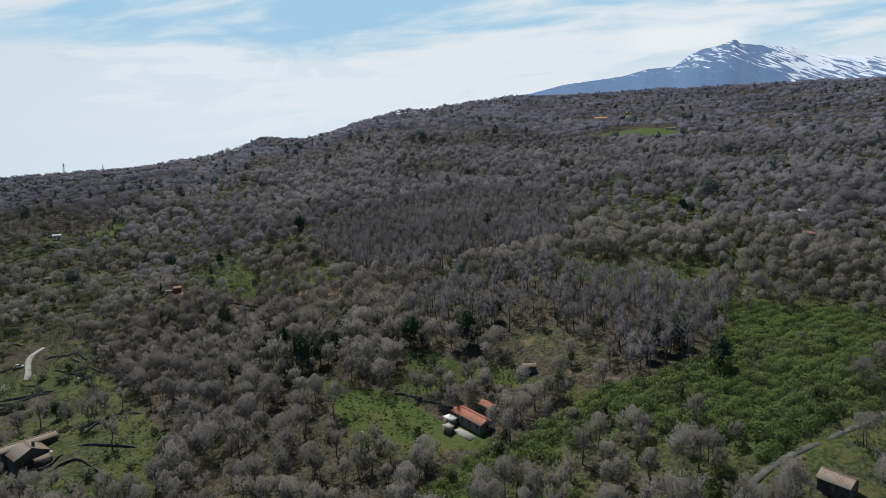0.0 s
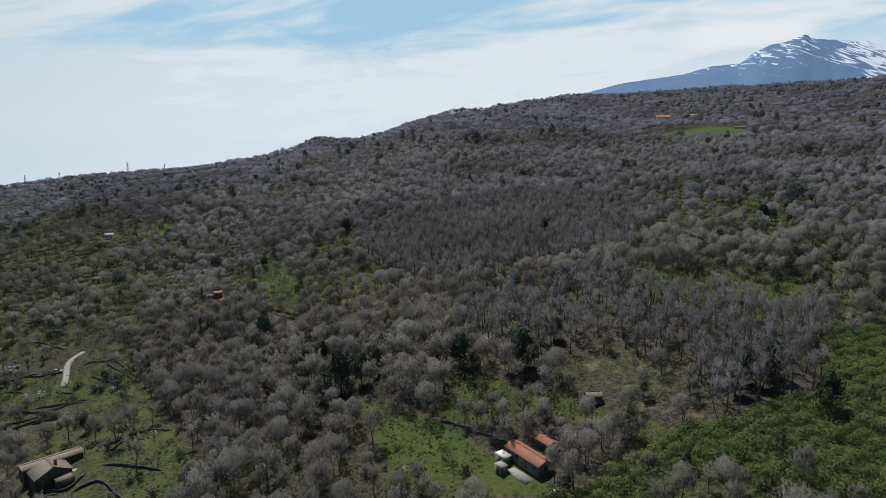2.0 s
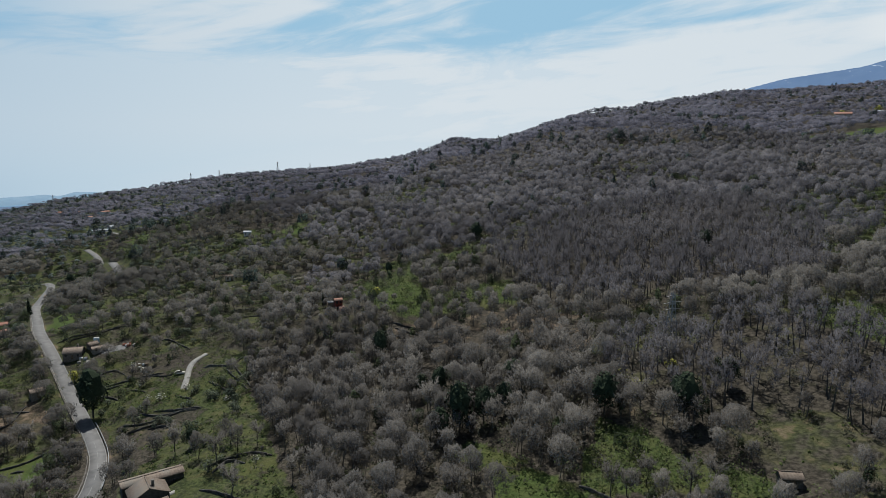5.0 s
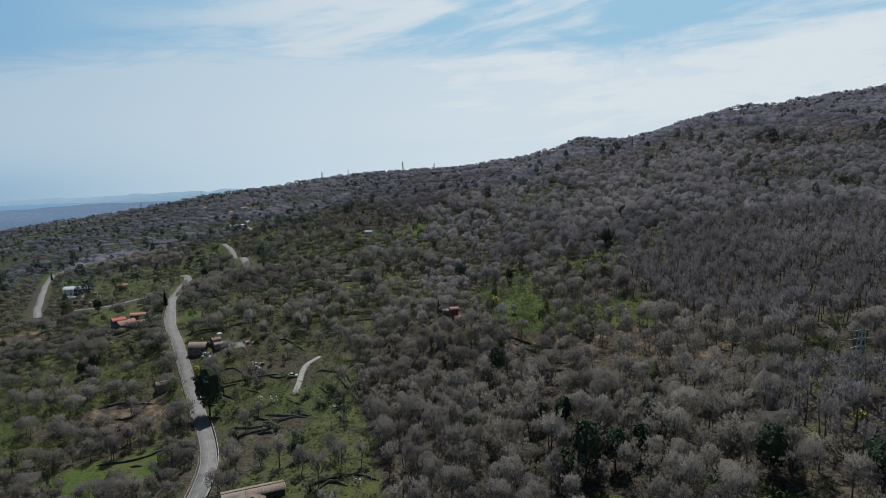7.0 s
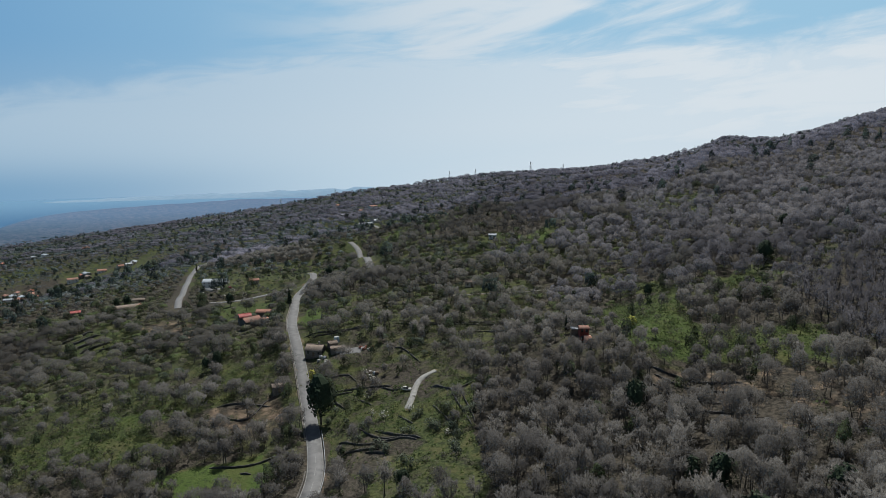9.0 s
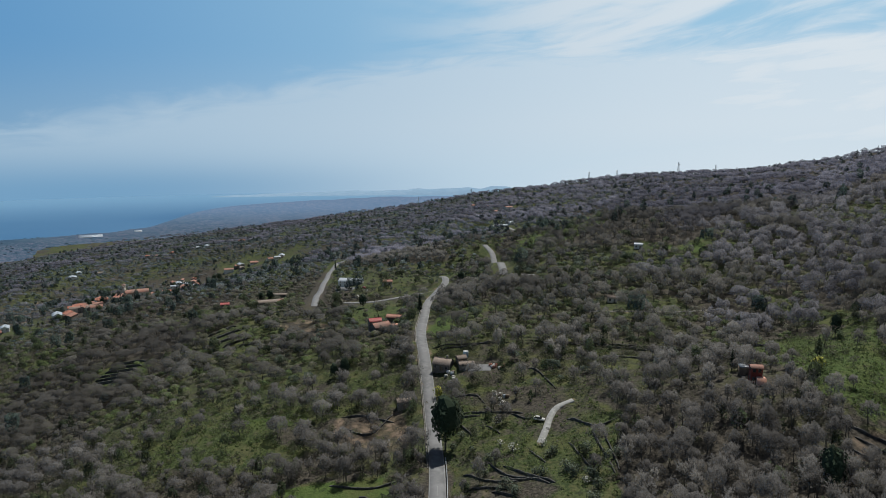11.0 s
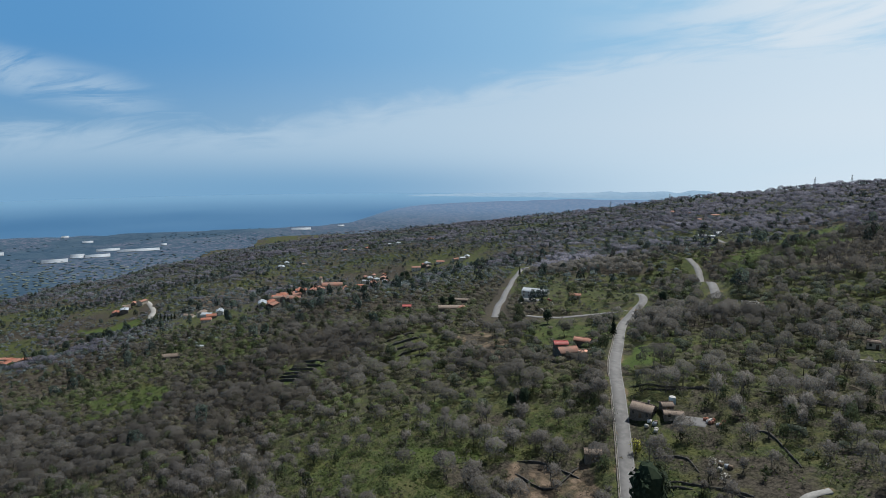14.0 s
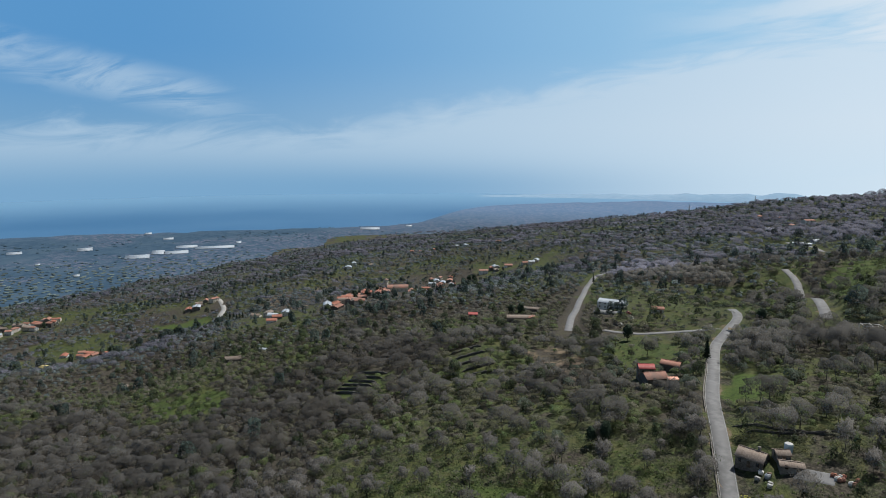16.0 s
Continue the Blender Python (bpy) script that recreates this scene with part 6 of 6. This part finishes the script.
village("scattered far houses", [(-1380, 240), (-1394, 300), (-1420, 340), (-1500, 460), (-1480, 620)], 9, 25, 12, MIX, 1.1)
village("far cottages", [(-690, 690), (-760, 760), (-900, 900), (-1050, 1020)], 7, 25, 13, MIX, 1.0)

# cypresses and pines of the village gardens
planted([another(pines[0], -1000, 276)], [(-1000, 276, 0.9, 0, 1.1)])
for x, y, size, tall in [(-985, 248, 0.8, 1.2), (-970, 240, 0.9, 1.0), (-955, 236, 0.8, 1.3), (-940, 252, 0.9, 1.0), (-905, 232, 0.9, 1.1), (-1110, 440, 1.2, 1.0), (-1125, 455, 1.3, 1.0), (-1140, 468, 1.2, 1.0), (-1090, 455, 1.0, 1.0), (-1240, -240, 1.2, 1.0), (-1030, -90, 1.1, 1.0), (-1015, -88, 1.0, 1.2)]:
    another(pines[1], x, y, size, rng.uniform(0, 360), tall)
for k in range(12):
    another(cypress[k % 2], -1060 + 8 * k, 62 + 2.2 * k + rng.uniform(-3, 3), rng.uniform(0.8, 1.1), 30 * k)


# ---- dry stone terraces ----
def stone_wall(points, high=1.0, thick=0.36, name="terrace_wall", label="dark dry stone terrace wall across the grass", mat=LAVA):
    line = curve_through(points, 1.2)
    z = height(line[:, 0], line[:, 1])
    t = unit(np.gradient(line, axis=0))
    side = np.stack([-t[:, 1], t[:, 0]], -1)
    g = np.random.default_rng(int(abs(points[0][0] * 7 + points[0][1])))
    top = high * (0.8 + 0.35 * g.random(len(line)))
    ends = np.minimum(np.arange(len(line)), np.arange(len(line))[::-1])
    top = top * np.clip(0.35 + 0.3 * ends, 0, 1)
    rows = [np.column_stack([line + side * (o * thick + 0.08 * g.normal(size=(len(line), 1))), z + dz]) for o, dz in ((0.55, -1.0), (0.5, top * 0.6), (0.4, top), (-0.4, top), (-0.5, top * 0.6), (-0.55, -1.0))]
    v = np.stack(rows, 1).reshape(-1, 3)
    return tagged(new(name, mesh_of(name, v, grid_faces(len(line), 6), mat)), label, "wall", "terrace walls")


WALLS_ROAD = [[(-190, 243), (-175, 239), (-165, 241), (-159, 241)], [(-190, 234), (-178, 234), (-169, 238)], [(-181, 227), (-175, 231), (-169, 233)], [(-224, 262), (-212, 268), (-201, 272)], [(-226, 204), (-212, 212), (-206, 221)], [(-211, 207), (-206, 208)], [(-260, 227), (-246, 232), (-250, 246)], [(-266, 231), (-259, 238), (-245, 243)], [(-274, 290), (-265, 299), (-258, 313)]]
WALLS_FARM = [[(-99, 290), (-77, 290)], [(-98, 285), (-76, 283)], [(-102, 293), (-74, 296)], [(-93, 280), (-71, 277)]]
WALLS_CURVED = [[(-124, 201), (-115, 209), (-107, 209)], [(-120, 198), (-119, 204), (-113, 204)], [(-120, 177), (-116, 181), (-112, 181), (-104, 175), (-98, 171)], [(-129, 180), (-122, 179), (-121, 184), (-121, 186)], [(-129, 168), (-128, 176), (-124, 178)], [(-118, 190), (-111, 189), (-97, 186)], [(-181, 243), (-169, 242), (-158, 242)], [(-177, 238), (-170, 238), (-165, 242)], [(-182, 275), (-168, 273), (-164, 280)], [(-167, 270), (-158, 263), (-146, 254)], [(-167, 274), (-146, 256)], [(-170, 262), (-149, 250)], [(-89, 174), (-81, 175)], [(-128, 172), (-119, 170)], [(-172, 230), (-163, 231)]]
WALLS_YARD = [[(-237, 267), (-230, 273), (-221, 271)], [(-223, 259), (-216, 264)], [(-281, 290), (-267, 300), (-252, 314)], [(-219, 256), (-208, 253)], [(-208, 260), (-198, 258)], [(-179, 253), (-169, 250)], [(-205, 270), (-196, 269), (-191, 270)], [(-226, 300), (-220, 300), (-202, 291)], [(-220, 330), (-208, 344), (-190, 347)], [(-206, 327), (-191, 333), (-171, 329)]]
WALLS_SLOPE = [[(-458, 165), (-438, 180)], [(-461, 169), (-442, 183)], [(-465, 172), (-445, 187)], [(-469, 176), (-449, 190)], [(-473, 179), (-453, 194)], [(-477, 183), (-458, 198)], [(-456, 235), (-458, 256)], [(-445, 235), (-446, 255)], [(-435, 235), (-435, 254)], [(-424, 234), (-426, 253)], [(-415, 234), (-415, 252)]]
for k, points in enumerate(WALLS_ROAD + WALLS_FARM + WALLS_YARD):
    stone_wall(points, 0.75 if k < 21 else 0.65)
for points in WALLS_SLOPE:
    stone_wall(points, 1.5, 0.6)
for points in WALLS_CURVED:
    stone_wall(points, 0.85, 0.36)
# more of the same terraces on the slope between the lane and the track
for k in range(7):
    stone_wall([(-246 + 11 * k, 322 + 6.5 * k), (-232 + 11 * k, 326 + 6 * k), (-218 + 11 * k, 334 + 5 * k)], 0.9)
for k in range(3):
    stone_wall([(-16 + 7 * k, 196 - 4.5 * k), (-5 + 7 * k, 190 - 4.5 * k)], 0.8)

# the parapet and the crash barrier of the road
t = unit(np.gradient(ROAD_LINE, axis=0))
left = ROAD_LINE + np.stack([-t[:, 1], t[:, 0]], -1) * 3.15
right = ROAD_LINE - np.stack([-t[:, 1], t[:, 0]], -1) * 3.2
for a, b in ((34, 62), (70, 118), (122, 172)):
    stone_wall([tuple(p) for p in left[a:b:4]], 0.75, 0.4, "parapet", "low pale stone parapet along the road", STONE)


def crash_barrier(line):
    ob = new("crash_barrier")
    z = height(line[:, 0], line[:, 1]) + 0.25
    x0, y0 = line[0]
    ob.matrix_basis = pose(x0, y0, z[0])
    pts = np.column_stack([line - line[0], z - z[0]])
    for k in range(0, len(pts), 2):
        part("post", box_mesh("post", STEEL, (*pts[k][:2], pts[k][2] + 0.1, 0.12, 0.12, 1.3)), ob)
    v, f = tubes([(pts + [0, 0, 0.62], [0.16] * len(pts))], 6)
    part("rail", mesh_of("rail", v, f, STEEL), ob)
    tagged(ob, "grey steel crash barrier on the outside of the bend", "barrier")


crash_barrier(right[30:74])


# ---- pylons ----
def pylon_model(high):
    """A lattice pylon: four legs, braces and three arms."""
    w0, w1 = high * 0.085, high * 0.018
    legs, braces = [], []
    at = lambda s: w0 * (1 - s) + w1 * s
    for a, b in ((1, 1), (1, -1), (-1, 1), (-1, -1)):
        legs.append(([(a * w0, b * w0, -1), (a * at(.5), b * at(.5), high * .5), (a * w1, b * w1, high)], [high * .006] * 3))
    levels = np.linspace(0, 1, 10)
    for s0, s1 in zip(levels[:-1], levels[1:]):
        a, b = at(s0), at(s1)
        for k in range(4):
            c, s = (1, 0, -1, 0)[k], (0, 1, 0, -1)[k]
            p = lambda u, v, z: (c * u - s * v, s * u + c * v, z * high)
            braces.append(([p(a, -a, s0), p((a + b) / 2, 0, (s0 + s1) / 2), p(b, b, s1)], [high * .0035] * 3))
            braces.append(([p(a, a, s0), p((a + b) / 2, 0, (s0 + s1) / 2), p(b, -b, s1)], [high * .0035] * 3))
    ob = new("pylon")
    for leg in legs:
        part("leg", mesh_of("leg", *tubes([leg], 4), STEEL), ob)
    part("bracing", mesh_of("bracing", *tubes(braces, 3), STEEL), ob)
    for s, reach in ((0.72, 0.16), (0.83, 0.20), (0.94, 0.14)):
        q = high * reach
        part("arm", mesh_of("arm", *tubes([([(-q, 0, s * high), (0, 0, s * high + high * .015), (q, 0, s * high)], [high * .003, high * .008, high * .003])], 4), STEEL), ob)
    return tagged(ob, "grey steel lattice pylon on the wooded slope", "pylon", "pylons")


first = pylon_model(19.0)
place(first, 6, 258, 1.0, 40)
for x, y, size in [(-932, 1556, 1.75), (-1170, 1503, 1.5), (-1120, 1560, 1.4), (-1465, 1135, 1.5), (-880, 1640, 1.3), (-1420, 1290, 1.4)]:
    another(first, x, y, size, 60)

# greenhouses far out on the plain: x, y, length, width
for x, y, L, W in [(-2264, -300, 71, 70), (-2343, -251, 41, 80), (-2328, -193, 75, 62), (-2450, -176, 71, 55), (-2412, -79, 130, 54), (-2470, -504, 46, 69), (-2436, -705, 44, 54), (-2519, -5, 18, 50), (-2678, -270, 36, 50), (-2856, -373, 27, 50), (-2797, 522, 83, 70), (-2850, 705, 30, 50), (-2187, -557, 13, 30), (-1980, -397, 15, 26)]:
    ob = new("greenhouse")
    ob.matrix_basis = pose(x, y, SEA + 1.4, 0, 0, math.degrees(math.atan2(y - CY, x - CX)) + 90)
    part("cover", box_mesh("cover", SHEET, *[(0, -W / 2 + W * (k + 0.5) / 4, 0.6, L, W / 4 * 0.93, 2.4) for k in range(4)]), ob)
    tagged(ob, "long white plastic greenhouse on the coastal plain", "greenhouse", "greenhouses")
